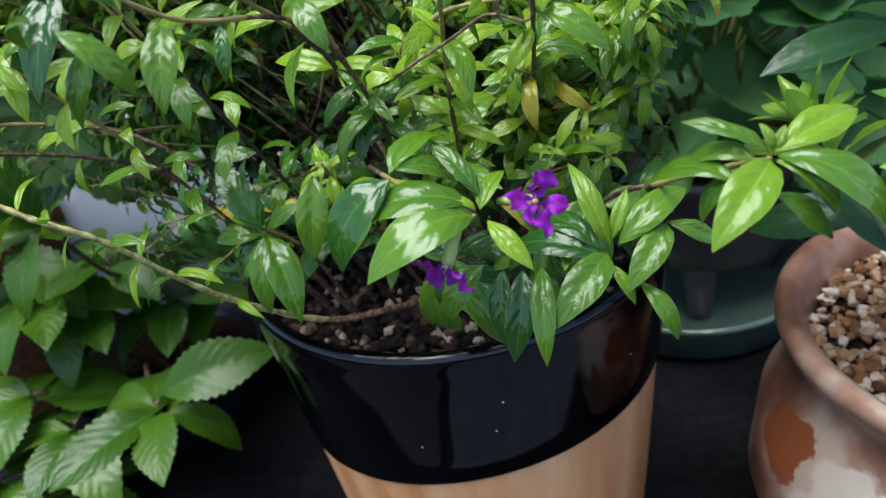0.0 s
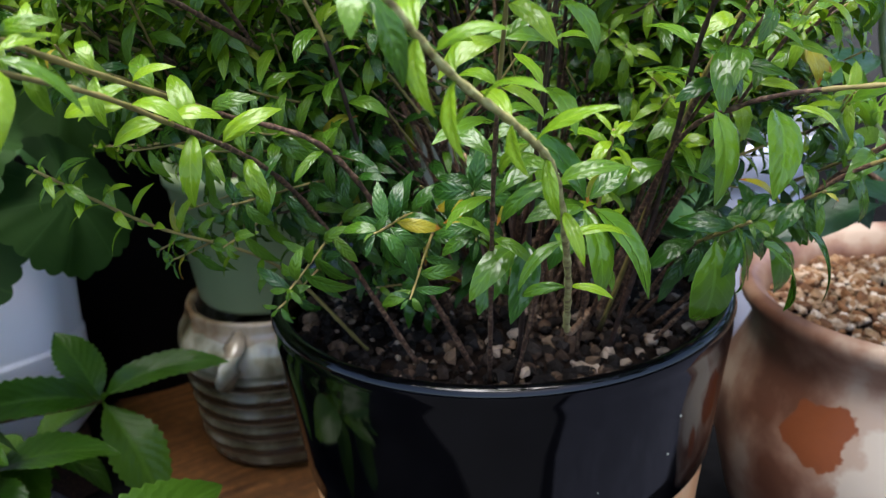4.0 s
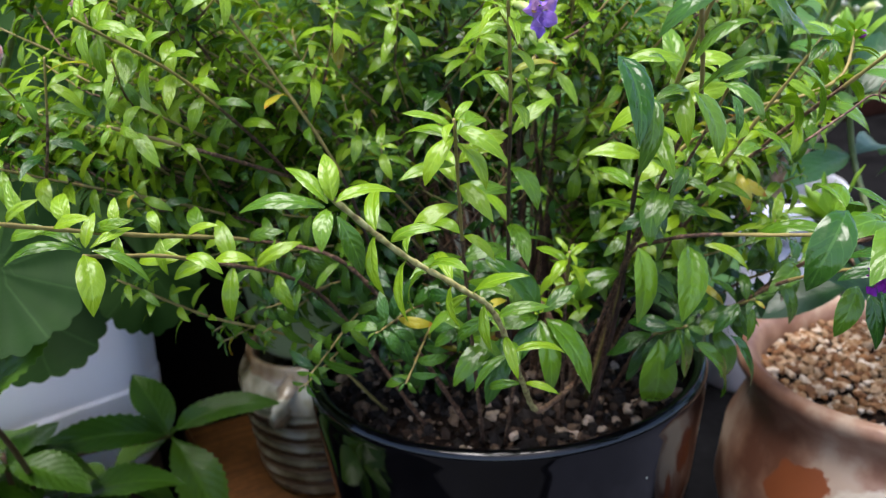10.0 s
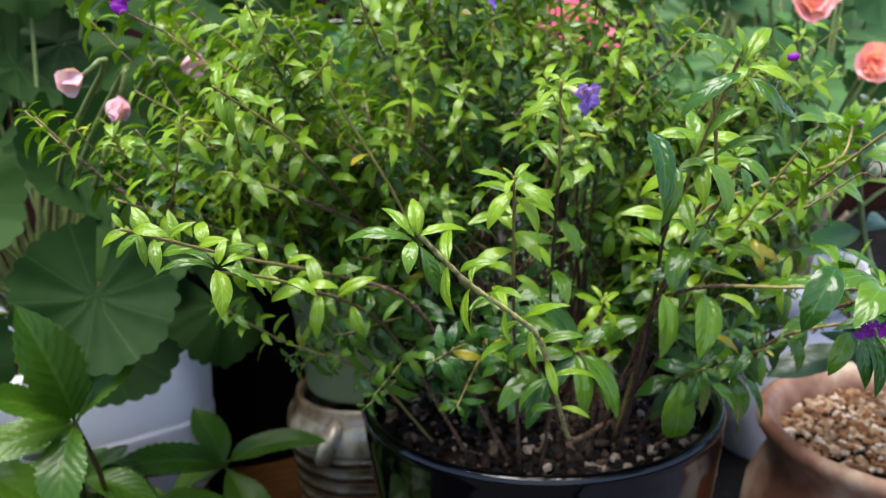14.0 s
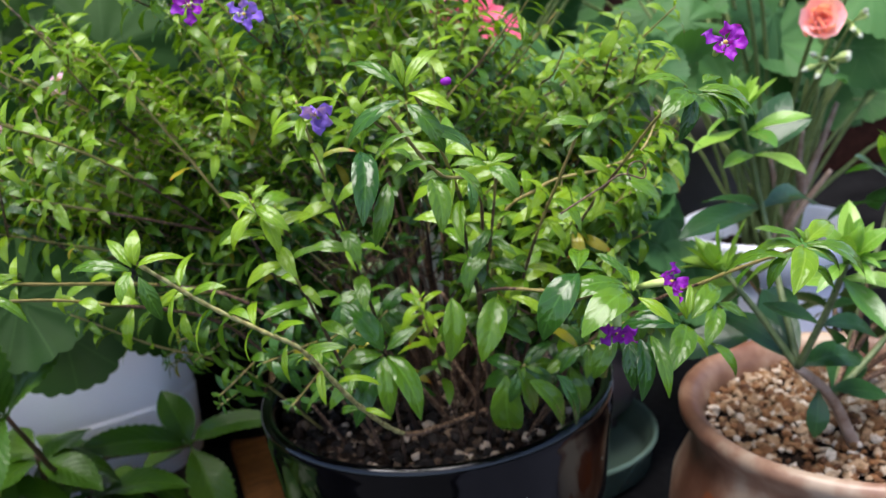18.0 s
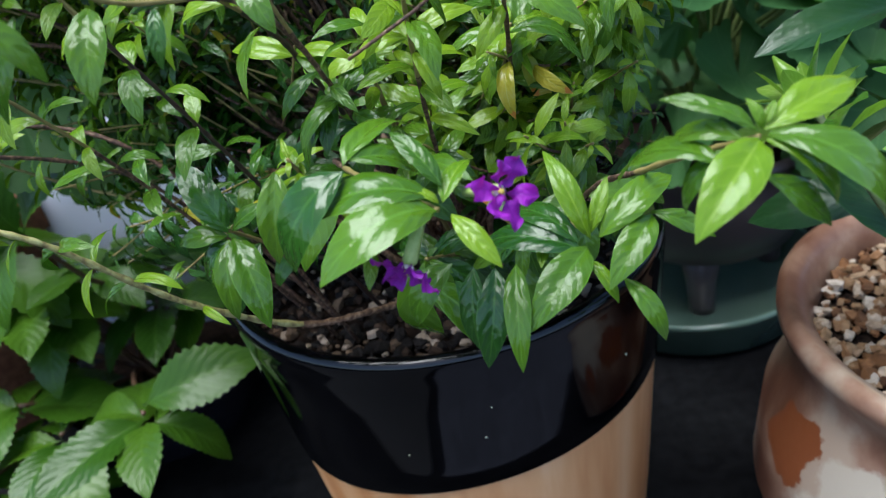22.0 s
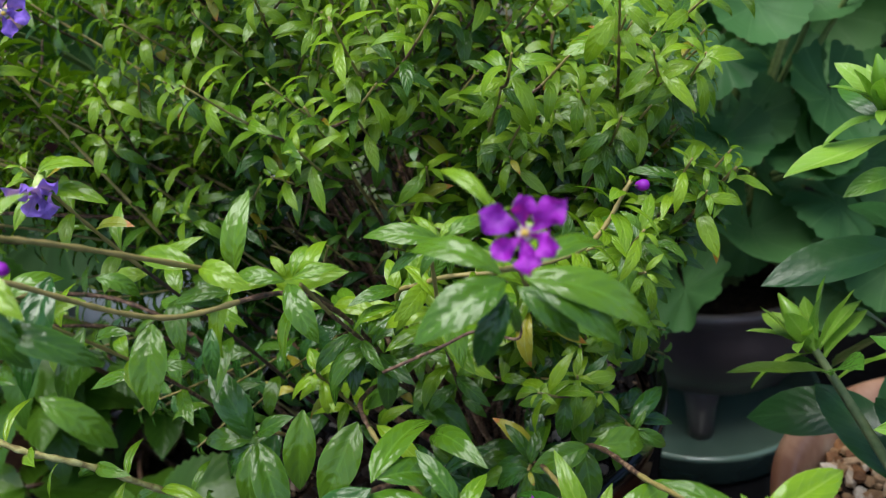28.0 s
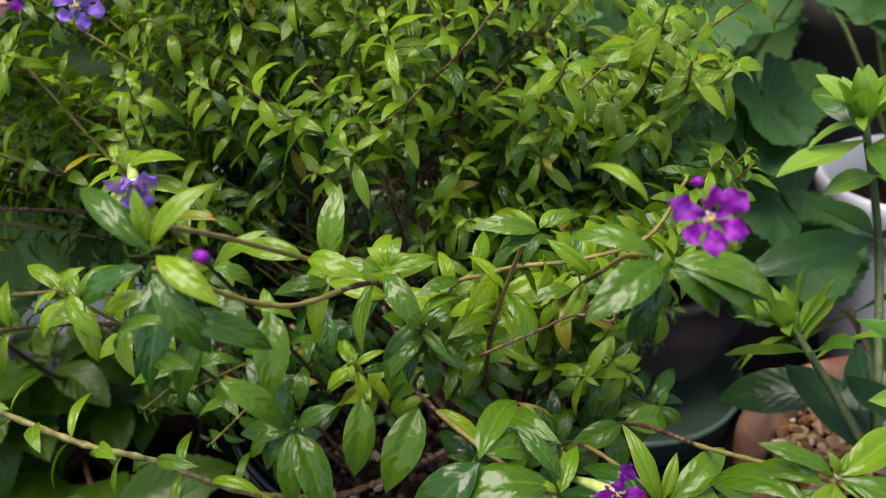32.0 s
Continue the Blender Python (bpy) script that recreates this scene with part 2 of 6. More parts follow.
def stone_material(name, stops):
    m, n, l, b = material(name, stops[0][1], 0.75, 0, 0.3)
    info = n.new("ShaderNodeObjectInfo")
    geo = n.new("ShaderNodeNewGeometry")
    rnd = math_node(n, l, "FRACT", math_node(n, l, "ADD", geo.outputs["Random Per Island"], info.outputs["Random"]))
    t = noise_node(n, l, 350, 5)
    r = ramp(n, l, rnd, stops)
    g = ramp(n, l, t.outputs["Fac"], [(0.3, (0.6, 0.58, 0.55)), (0.7, (1.15, 1.12, 1.1))])
    l.new(mixed(n, l, 1.0, r.outputs["Color"], g.outputs["Color"], "MULTIPLY"), b.inputs["Base Color"])
    bump(n, l, b, t.outputs["Fac"], 0.6, 0.001)
    return m


GRIT = stone_material("soil_grit", [(0.0, (0.008, 0.005, 0.004)), (0.56, (0.011, 0.0065, 0.004)), (0.72, (0.055, 0.031, 0.018)), (0.87, (0.18, 0.12, 0.075)), (1.0, (0.46, 0.37, 0.29))])
GRAVEL = stone_material("tan_gravel", [(0.0, (0.07, 0.030, 0.013)), (0.25, (0.20, 0.090, 0.033)), (0.5, (0.27, 0.165, 0.085)), (0.75, (0.38, 0.28, 0.19)), (1.0, (0.60, 0.53, 0.45))])
WHITE_GLAZE = plain("white_glaze", [(0.3, (0.86, 0.86, 0.98)), (0.7, (0.90, 0.90, 0.99))], 12, 0.25, 0.1, 0.001, coat=0.4)


def ringed_stoneware():
    """Cream ash glaze that breaks to brown in the grooves, with rust at the mouth."""
    m, n, l, b = material("ash_glazed_stoneware", (0.3, 0.27, 0.2), 0.18, coat=0.5)
    t = noise_node(n, l, 34, 6, stretch=(1.0, 1.0, 0.4))
    base = ramp(n, l, t.outputs["Fac"], [(0.36, (0.045, 0.032, 0.014)), (0.45, (0.13, 0.118, 0.066)), (0.58, (0.36, 0.34, 0.235)), (0.68, (0.55, 0.53, 0.43))]).outputs["Color"]
    c = n.new("ShaderNodeTexCoord")
    sep = n.new("ShaderNodeSeparateXYZ")
    l.new(c.outputs["Object"], sep.inputs[0])
    turn = math_node(n, l, "FRACT", math_node(n, l, "DIVIDE", math_node(n, l, "SUBTRACT", math_node(n, l, "ADD", sep.outputs["Z"], math_node(n, l, "MULTIPLY", t.outputs["Fac"], 0.006)), 0.0125), 0.0135))
    groove = math_node(n, l, "LESS_THAN", math_node(n, l, "ABSOLUTE", math_node(n, l, "SUBTRACT", turn, 0.5)), 0.20)
    low = math_node(n, l, "LESS_THAN", sep.outputs["Z"], 0.078)
    base = mixed(n, l, math_node(n, l, "MULTIPLY", low, 0.6), base, (0.070, 0.060, 0.030))
    base = mixed(n, l, math_node(n, l, "MULTIPLY", math_node(n, l, "MULTIPLY", groove, low), 0.92), base, (0.030, 0.014, 0.005))
    mouth = math_node(n, l, "GREATER_THAN", math_node(n, l, "ADD", sep.outputs["Z"], math_node(n, l, "MULTIPLY", t.outputs["Fac"], 0.03)), 0.118)
    base = mixed(n, l, math_node(n, l, "MULTIPLY", mouth, 0.55), base, (0.16, 0.075, 0.028))
    l.new(base, b.inputs["Base Color"])
    bump(n, l, b, t.outputs["Fac"], 0.35, 0.002)
    return m


STONEWARE = ringed_stoneware()
PALE_GREEN = plain("pale_green_plastic", [(0.3, (0.23, 0.30, 0.14)), (0.7, (0.28, 0.35, 0.18))], 10, 0.45, 0.05, 0.001)
BROWN_GLAZE = plain("brown_glaze", [(0.3, (0.060, 0.046, 0.048)), (0.7, (0.10, 0.078, 0.080))], 30, 0.35, 0.2, 0.001, coat=0.2)
CELADON = plain("celadon_glaze", [(0.3, (0.085, 0.140, 0.105)), (0.7, (0.125, 0.190, 0.145))], 20, 0.18, 0.1, 0.001, coat=0.5)
GREY_BOWL = plain("pale_grey_ceramic", [(0.3, (0.17, 0.14, 0.13)), (0.7, (0.26, 0.22, 0.205))], 15, 0.5, 0.1, 0.001)
PLASTIC_BLACK = plain("black_plastic", [(0.3, (0.012, 0.012, 0.018)), (0.7, (0.02, 0.02, 0.03))], 20, 0.25, 0.05, 0.001)
# black that stands for the wall's deep shade behind the jar
SHADE_BLACK = plain("shade_black_plastic", [(0.3, (0.004, 0.004, 0.005)), (0.7, (0.008, 0.008, 0.009))], 20, 0.6, 0.1, 0.001, spec=0.1)
TERRACOTTA = plain("terracotta", [(0.3, (0.30, 0.10, 0.045)), (0.7, (0.42, 0.17, 0.085))], 25, 0.8, 0.3, 0.001, fine=200)
BOARD = plain("orange_wood", [(0.3, (0.065, 0.024, 0.006)), (0.5, (0.12, 0.048, 0.012)), (0.7, (0.18, 0.078, 0.022))], 14, 0.45, 0.3, 0.001, stretch=(1, 12, 12), fine=150)
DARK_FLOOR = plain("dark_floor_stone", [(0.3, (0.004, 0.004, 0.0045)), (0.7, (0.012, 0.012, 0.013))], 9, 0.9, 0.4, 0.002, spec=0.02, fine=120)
PALE_SLAB = plain("blue_grey_paving", [(0.3, (0.050, 0.054, 0.078)), (0.7, (0.075, 0.080, 0.110))], 7, 0.8, 0.3, 0.002, fine=110)
DARK_SLAB = plain("dark_paving", [(0.3, (0.014, 0.014, 0.016)), (0.7, (0.024, 0.024, 0.027))], 7, 0.8, 0.3, 0.002, fine=110)
FENCE = plain("red_brown_boards", [(0.3, (0.014, 0.006, 0.004)), (0.7, (0.030, 0.011, 0.008))], 6, 0.8, 0.3, 0.002, stretch=(0.5, 1, 8), spec=0.08, fine=60)
RENDER_WALL = plain("grey_plaster", [(0.3, (0.10, 0.098, 0.095)), (0.7, (0.14, 0.135, 0.13))], 5, 0.85, 0.4, 0.002, fine=140)
DARK_WALL = plain("dark_boards", [(0.3, (0.008, 0.008, 0.008)), (0.7, (0.016, 0.015, 0.014))], 6, 0.7, 0.3, 0.002)
DRY_STEM = plain("dry_pale_stem", [(0.3, (0.24, 0.15, 0.10)), (0.7, (0.42, 0.31, 0.24))], 120, 0.8, 0.7, 0.001)
DARK_STEM = plain("dark_red_stem", [(0.3, (0.05, 0.025, 0.015)), (0.7, (0.12, 0.06, 0.03))], 150, 0.55, 0.5, 0.001)
STAKE = plain("pale_stake", [(0.3, (0.38, 0.38, 0.27)), (0.7, (0.50, 0.49, 0.36))], 50, 0.6, 0.2, 0.0005, stretch=(1, 1, 0.1))


def shino():
    """Tan-pink glaze with rust flushes, one bare cream run and a darker shoulder."""
    m, n, l, b = material("shino_glaze", (0.5, 0.35, 0.26), 0.45, coat=0.2)
    t = noise_node(n, l, 22, 6)
    base = ramp(n, l, t.outputs["Fac"], [(0.40, (0.13, 0.052, 0.028)), (0.48, (0.20, 0.10, 0.060)), (0.54, (0.27, 0.155, 0.10)), (0.61, (0.38, 0.28, 0.20))]).outputs["Color"]
    c = n.new("ShaderNodeTexCoord")
    edge = noise_node(n, l, 70, 5)

    def patch(col, at, radius, soft):
        d = n.new("ShaderNodeVectorMath")
        d.operation = "DISTANCE"
        d.inputs[1].default_value = at
        l.new(c.outputs["Object"], d.inputs[0])
        k = math_node(n, l, "ADD", d.outputs["Value"], math_node(n, l, "MULTIPLY", math_node(n, l, "SUBTRACT", edge.outputs["Fac"], 0.5), radius * 1.2))
        f = ramp(n, l, math_node(n, l, "DIVIDE", k, radius), [(0.8, (1, 1, 1)), (0.8 + soft, (0, 0, 0))]).outputs["Color"]
        return mixed(n, l, f, base, col)

    base = patch((0.46, 0.39, 0.30), (-0.092, -0.052, 0.108), 0.034, 0.15)
    base = patch((0.46, 0.39, 0.30), (0.020, -0.105, 0.095), 0.030, 0.15)
    base = patch((0.20, 0.055, 0.016), (-0.105, -0.010, 0.126), 0.020, 0.06)
    base = patch((0.19, 0.056, 0.018), (-0.050, -0.095, 0.120), 0.024, 0.08)
    base = patch((0.27, 0.08, 0.03), (-0.098, -0.030, 0.090), 0.012, 0.10)
    l.new(base, b.inputs["Base Color"])
    bump(n, l, b, noise_node(n, l, 60, 4).outputs["Fac"], 0.25, 0.002)
    return m


SHINO = shino()


# ---- mesh helpers ----
def mesh_from(name, verts, faces, mats, uvs=None, slots=None, smooth=True):
    """verts N x 3, faces a list of index tuples, uvs one per vertex."""
    me = bpy.data.meshes.new(name)
    me.from_pydata([tuple(v) for v in verts], [], [tuple(int(i) for i in f) for f in faces])
    for m in mats:
        me.materials.append(m)
    if slots is not None:
        me.polygons.foreach_set("material_index", np.asarray(slots, dtype=np.int32))
    if uvs is not None:
        lay = me.uv_layers.new(name="leaf")
        idx = np.empty(len(me.loops), dtype=np.int32)
        me.loops.foreach_get("vertex_index", idx)
        lay.data.foreach_set("uv", np.asarray(uvs, dtype=np.float32)[idx].ravel())
    me.polygons.foreach_set("use_smooth", np.full(len(me.polygons), smooth))
    me.update()
    return me


def child(name, me, parent, m=None, label=""):
    ob = new(name, me)
    ob.parent = parent
    if m is not None:
        ob.matrix_basis = m
    return tagged(ob, label)


def thing(name, at, label, category, group="", kind=""):
    ob = new(name)
    ob.empty_display_size = 0.01
    ob.location = at
    return tagged(ob, label, category, group, kind)


def part(name, bm, mat, parent, label="", smooth=True):
    me = bpy.data.meshes.new(name)
    for f in bm.faces:
        f.smooth = smooth
    bm.to_mesh(me)
    bm.free()
    me.materials.append(mat)
    return child(name, me, parent, None, label)


def lathe(name, profile, mat, parent, label="", seg=64, wobble=0.0, closed=True):
    """A turned body from (radius, height) pairs; closed: the last ring joins the first, so that the wall has thickness."""
    verts, faces = [], []
    k = len(profile)
    for i in range(seg):
        a = 2 * math.pi * i / seg
        for r, z in profile:
            f = 1 + wobble * (0.6 * math.sin(2 * a + 1) + 0.4 * math.sin(3 * a + z * 40))
            verts.append((r * f * math.cos(a), r * f * math.sin(a), z))
    for i in range(seg):
        j = (i + 1) % seg
        for p in range(k if closed else k - 1):
            q = (p + 1) % k
            faces.append((i * k + p, j * k + p, j * k + q, i * k + q))
    return child(name, mesh_from(name, verts, faces, [mat]), parent, None, label)


def sweep(points, radii, sides=6):
    """A round tube along points."""
    pts = np.array(points, float)
    n = len(pts)
    tan = np.gradient(pts, axis=0)
    tan /= np.linalg.norm(tan, axis=1)[:, None] + 1e-9
    ref = np.array([0.31, 0.17, 0.93]) if abs(tan[0][2]) < 0.9 else np.array([1.0, 0.1, 0.0])
    verts, faces = [], []
    for p, t, r in zip(pts, tan, radii):
        u = np.cross(t, ref)
        u /= np.linalg.norm(u) + 1e-9
        w = np.cross(t, u)
        for k in range(sides):
            a = 2 * math.pi * k / sides
            verts.append(p + r * (math.cos(a) * u + math.sin(a) * w))
    for i in range(n - 1):
        for k in range(sides):
            k2 = (k + 1) % sides
            faces.append((i * sides + k, i * sides + k2, (i + 1) * sides + k2, (i + 1) * sides + k))
    faces.append(tuple(range(sides - 1, -1, -1)))
    faces.append(tuple((n - 1) * sides + k for k in range(sides)))
    return np.array(verts), faces


def spline(knots, n=16):
    """Catmull-Rom through knots."""
    k = np.array(knots, float)
    k = np.vstack([2 * k[0] - k[1], k, 2 * k[-1] - k[-2]])
    out = []
    segs = len(k) - 3
    for s in np.linspace(0, segs - 1e-6, n):
        i = int(s)
        t = s - i
        a, b, c, d = k[i:i + 4]
        out.append(0.5 * (2 * b + (c - a) * t + (2 * a - 5 * b + 4 * c - d) * t * t + (3 * b - a - 3 * c + d) * t ** 3))
    return np.array(out)


def blade(width, curl=0.25, fold=0.35, peak=0.42, nu=7, nv=5, wave=0.0, teeth=0, sharp=0.75, twist=0.0, stalk=0.0, swell=0.0):
    """A leaf 1 long along y, its face up: verts, faces and uvs. teeth: saw teeth on each margin; swell: halves that bulge between a sunken midrib and turned-down margins."""
    verts, uvs, faces = [], [], []
    rng = random.Random(int(width * 1000 + curl * 77 + fold * 13))
    ph = rng.random() * 6
    for i in range(nu):
        u = i / (nu - 1)
        s = max(0.0, (u - stalk) / (1 - stalk))
        e = math.log(0.5) / math.log(peak)
        w = width * 0.5 * math.sin(math.pi * s ** e) ** sharp if 0 < s < 1 else 0.0
        w = max(w, 0.012 if i < nu - 1 else 0.002)
        if teeth and 0 < i < nu - 1:
            w *= 1.0 + 0.06 * (1 if i % 2 else -1)
        th = twist * u
        for j in range(nv):
            v = 2 * j / (nv - 1) - 1
            x = w * v
            z = fold * abs(x) - 0.35 * fold * (x * x) / max(width, 0.01) * 2
            z += swell * w * (1.15 * abs(v) - 1.3 * v * v)
            z += wave * width * math.sin(u * 11 + ph + (2.2 if v > 0 else 0)) * abs(v) ** 1.5
            x, z = x * math.cos(th) - z * math.sin(th), x * math.sin(th) + z * math.cos(th)
            ang = curl * u * 1.6
            y = (math.sin(ang) / (curl * 1.6) if abs(curl) > 0.01 else u)
            zz = -(1 - math.cos(ang)) / (curl * 1.6) if abs(curl) > 0.01 else 0
            verts.append((x, y, z * math.cos(ang) + zz))
            uvs.append((0.5 + v / 2, u))
    for i in range(nu - 1):
        for j in range(nv - 1):
            a = i * nv + j
            faces.append((a, a + 1, a + nv + 1, a + nv))
    return np.array(verts), faces, np.array(uvs)


def frame_along(at, direction, up, length, roll=0.0, widen=1.0):
    """The matrix that lays a blade at a place, along a direction, with its face towards up."""
    d = Vector(direction).normalized()
    u = Vector(up)
    x = d.cross(u)
    if x.length < 1e-4:
        x = d.cross(Vector((1, 0.2, 0)))
    x.normalize()
    z = x.cross(d)
    m = Matrix((x, d, z)).transposed()
    m = m @ Matrix.Rotation(roll, 3, "Y") @ Matrix.Diagonal((length * widen, length, length))
    m = m.to_4x4()
    m.translation = Vector(at)
    return m


class Heap:
    """Gathers many transformed blades into one mesh."""

    def __init__(self):
        self.v, self.f, self.u, self.s, self.n = [], [], [], [], 0

    def add(self, shape, m, slot=0):
        v, f, u = shape
        a = np.array(m)
        self.v.append(v @ a[:3, :3].T + a[:3, 3])
        self.f.extend([tuple(i + self.n for i in q) for q in f])
        self.u.append(u)
        self.s.extend([slot] * len(f))
        self.n += len(v)

    def mesh(self, name, mats, smooth=True):
        return mesh_from(name, np.vstack(self.v), self.f, mats, np.vstack(self.u), self.s, smooth)


def pebble(rng, flat=0.7, rough=0.28):
    """A small angular stone about 1 across: 42 corners at most."""
    bm = bmesh.new()
    bmesh.ops.create_icosphere(bm, subdivisions=1, radius=0.5)
    sx, sy, sz = 1 + rng.uniform(-0.3, 0.2), 1 + rng.uniform(-0.3, 0.2), flat + rng.uniform(-0.15, 0.2)
    for v in bm.verts:
        k = 1 + rng.uniform(-rough, rough)
        v.co = Vector((v.co.x * sx * k, v.co.y * sy * k, v.co.z * sz * k))
    vs = np.array([tuple(v.co) for v in bm.verts])
    fs = [tuple(v.index for v in f.verts) for f in bm.faces]
    bm.free()
    return vs, fs, np.zeros((len(vs), 2))


def slab(name, size, at, mat, parent=None, bevel=0.002, label="", turn=0.0):
    """A bevelled block; at is the centre of its underside."""
    bm = bmesh.new()
    bmesh.ops.create_cube(bm, size=1)
    bmesh.ops.scale(bm, verts=bm.verts, vec=size)
    bmesh.ops.translate(bm, verts=bm.verts, vec=(0, 0, size[2] / 2))
    bmesh.ops.bevel(bm, geom=bm.edges[:], offset=bevel, segments=2, affect="EDGES")
    ob = part(name, bm, mat, parent, label, smooth=False)
    ob.matrix_basis = pose(*at, 0, 0, turn)
    return ob


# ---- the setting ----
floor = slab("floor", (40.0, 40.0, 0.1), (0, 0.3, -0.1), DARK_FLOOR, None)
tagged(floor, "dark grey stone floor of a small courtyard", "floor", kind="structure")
# two slabs out of view, added for what the black glaze mirrors
paving = slab("pavement_slab", (0.80, 1.25, 0.006), (-0.50, -0.43, 0.0), DARK_SLAB, None)
tagged(paving, "nearly black paving slab out of view, added for its reflection in the black pot", "paving", kind="structure")
paving_pale = slab("pavement_slab_pale", (1.10, 1.25, 0.005), (0.47, -0.43, 0.0), PALE_SLAB, None)
tagged(paving_pale, "blue-grey paving slab out of view, added for its reflection in the black pot", "paving", kind="structure")
wall_back = new("wall_back")
tagged(wall_back, "red-brown wooden board wall behind the plants", "wall", kind="structure")
for i in range(9):
    slab("plank", (3.2, 0.03, 0.148), (0, 1.35 + 0.002 * (i % 2), 0.0 + 0.15 * i), FENCE, wall_back, 0.004)
# walls out of view, added to hold back sky light and tone reflections
for nm, size, at, mat in (("unseen_wall_left", (0.12, 2.6, 0.35), (-1.62, 0.1, 0), RENDER_WALL), ("unseen_wall_right", (0.12, 2.6, 0.40), (1.62, 0.1, 0), RENDER_WALL), ("unseen_wall_grey", (1.30, 0.12, 0.35), (-0.91, -1.26, 0), RENDER_WALL), ("unseen_wall_dark", (1.82, 0.12, 0.42), (0.651, -1.26, 0), DARK_WALL)):
    tagged(slab(nm, size, at, mat, None), "plain unseen wall added around the pots to shape light and reflections", "wall", kind="structure")



# ---- the black-glazed pot ----
POT = Vector((-0.027, 0.347, 0.0))
RIM = 0.215
pot = thing("plant_pot", POT, "black-glazed round pot with a bare tan streaked lower body", "plant pot")
lathe("lower_body", [(0.0, 0.0), (0.070, 0.0), (0.0735, 0.004), (0.0825, 0.075), (0.0905, 0.150), (0.0915, 0.158), (0.084, 0.158), (0.075, 0.08), (0.066, 0.012), (0.0, 0.012)], TAN_CLAY, pot, "tan streaked clay", 96, closed=False)


def glaze_skin(parent):
    """The glazed upper wall, dipped at a slant: its lower edge is lower at the front."""
    verts, faces, seg = [], [], 128
    rings = [(t, "o") for t in (0, 0.03, 0.25, 0.5, 0.75, 1.0)]
    tops = [(0.0978, RIM - 0.008), (0.0988, RIM - 0.004), (0.0978, RIM - 0.0008), (0.0955, RIM), (0.0925, RIM - 0.0012), (0.0908, RIM - 0.005), (0.0900, RIM - 0.02), (0.0880, RIM - 0.045)]
    k = len(rings) + len(tops)
    for i in range(seg):
        a = 2 * math.pi * i / seg
        low = 0.1455 + 0.010 * math.cos(a - 0.35) + 0.0015 * math.sin(3 * a)
        for t, _ in rings:
            z = low + t * (RIM - 0.012 - low)
            r = 0.0735 + (z - 0.004) * (0.0905 - 0.0735) / 0.146 + (0.0014 if t > 0 else 0.0003)
            verts.append((r * math.cos(a), r * math.sin(a), z))
        for r, z in tops:
            verts.append((r * math.cos(a), r * math.sin(a), z))
    for i in range(seg):
        j = (i + 1) % seg
        for p in range(k - 1):
            faces.append((i * k + p, j * k + p, j * k + p + 1, i * k + p + 1))
    child("glazed_wall", mesh_from("glazed_wall", verts, faces, [BLACK_GLAZE]), parent, None, "glossy black glaze with a rolled rim")


glaze_skin(pot)

RS = random.Random(41)
for k in range(4):
    a, z = radians(RS.uniform(215, 325)), RS.uniform(0.158, 0.196)
    r = 0.0735 + (z - 0.004) * (0.0905 - 0.0735) / 0.146 + 0.0014
    v, f = sweep([(r * math.cos(a) * q, r * math.sin(a) * q, z) for q in (0.998, 1.002, 1.004)], [0.0004 * RS.uniform(0.5, 1.3)] * 2 + [0.0001], 7)
    child("water_speck", mesh_from("water_speck", v, f, [BUD_TIP]), pot, None, "dried pale speck")


def soil_disc(parent, radius, z, mat, lump=0.004, name="soil", seed=1):
    verts, faces, rings, seg = [(0, 0, z + lump)], [], 14, 48
    rng = random.Random(seed)
    for r in range(1, rings + 1):
        for s in range(seg):
            a = 2 * math.pi * s / seg
            d = radius * r / rings
            verts.append((d * math.cos(a), d * math.sin(a), z + lump * (1 - (r / rings) ** 2) + rng.uniform(-1, 1) * lump * 0.5))
    for s in range(seg):
        faces.append((0, 1 + s, 1 + (s + 1) % seg))
    for r in range(rings - 1):
        for s in range(seg):
            a, b = 1 + r * seg + s, 1 + r * seg + (s + 1) % seg
            faces.append((a, a + seg, b + seg, b))
    return child(name, mesh_from(name, verts, faces, [mat]), parent)


def scatter_stones(parent, n_single, n_heap, radius, z, sizes, mat, seed, front, flat=0.7):
    """Stones on a round bed: those of the front stretch singly, the rest as one heap."""
    rng = random.Random(seed)
    shapes = [pebble(rng, flat) for _ in range(8)]
    meshes = [mesh_from("stone", *s[:2], [mat], s[2], None, False) for s in shapes]
    heap = Heap()
    done = 0
    for i in range(n_single + n_heap):
        r, a = radius * math.sqrt(rng.random()), rng.random() * 2 * math.pi
        x, y = r * math.cos(a), r * math.sin(a)
        s = sizes[0] + (sizes[1] - sizes[0]) * rng.random() ** 2.2
        m = pose(x, y, z(x, y) + s * rng.uniform(-0.05, 0.3), rng.uniform(-25, 25), rng.uniform(-25, 25), rng.uniform(0, 360)) @ Matrix.Diagonal((s, s, s, 1))
        k = rng.randrange(8)
        if done < n_single and front(x, y):
            child("stone", meshes[k], parent, m)
            done += 1
        else:
            heap.add(shapes[k], m)
    ob = child("grit", heap.mesh("grit", [mat], False), parent)
    tagged(ob, kind="stuff")


soil = soil_disc(pot, 0.0895, 0.199, SOIL, 0.004)
scatter_stones(pot, 290, 1900, 0.087, lambda x, y: 0.2005 + 0.003 * (1 - (x * x + y * y) / 0.0075), (0.0019, 0.0078), GRIT, 3, lambda x, y: y < -0.01)


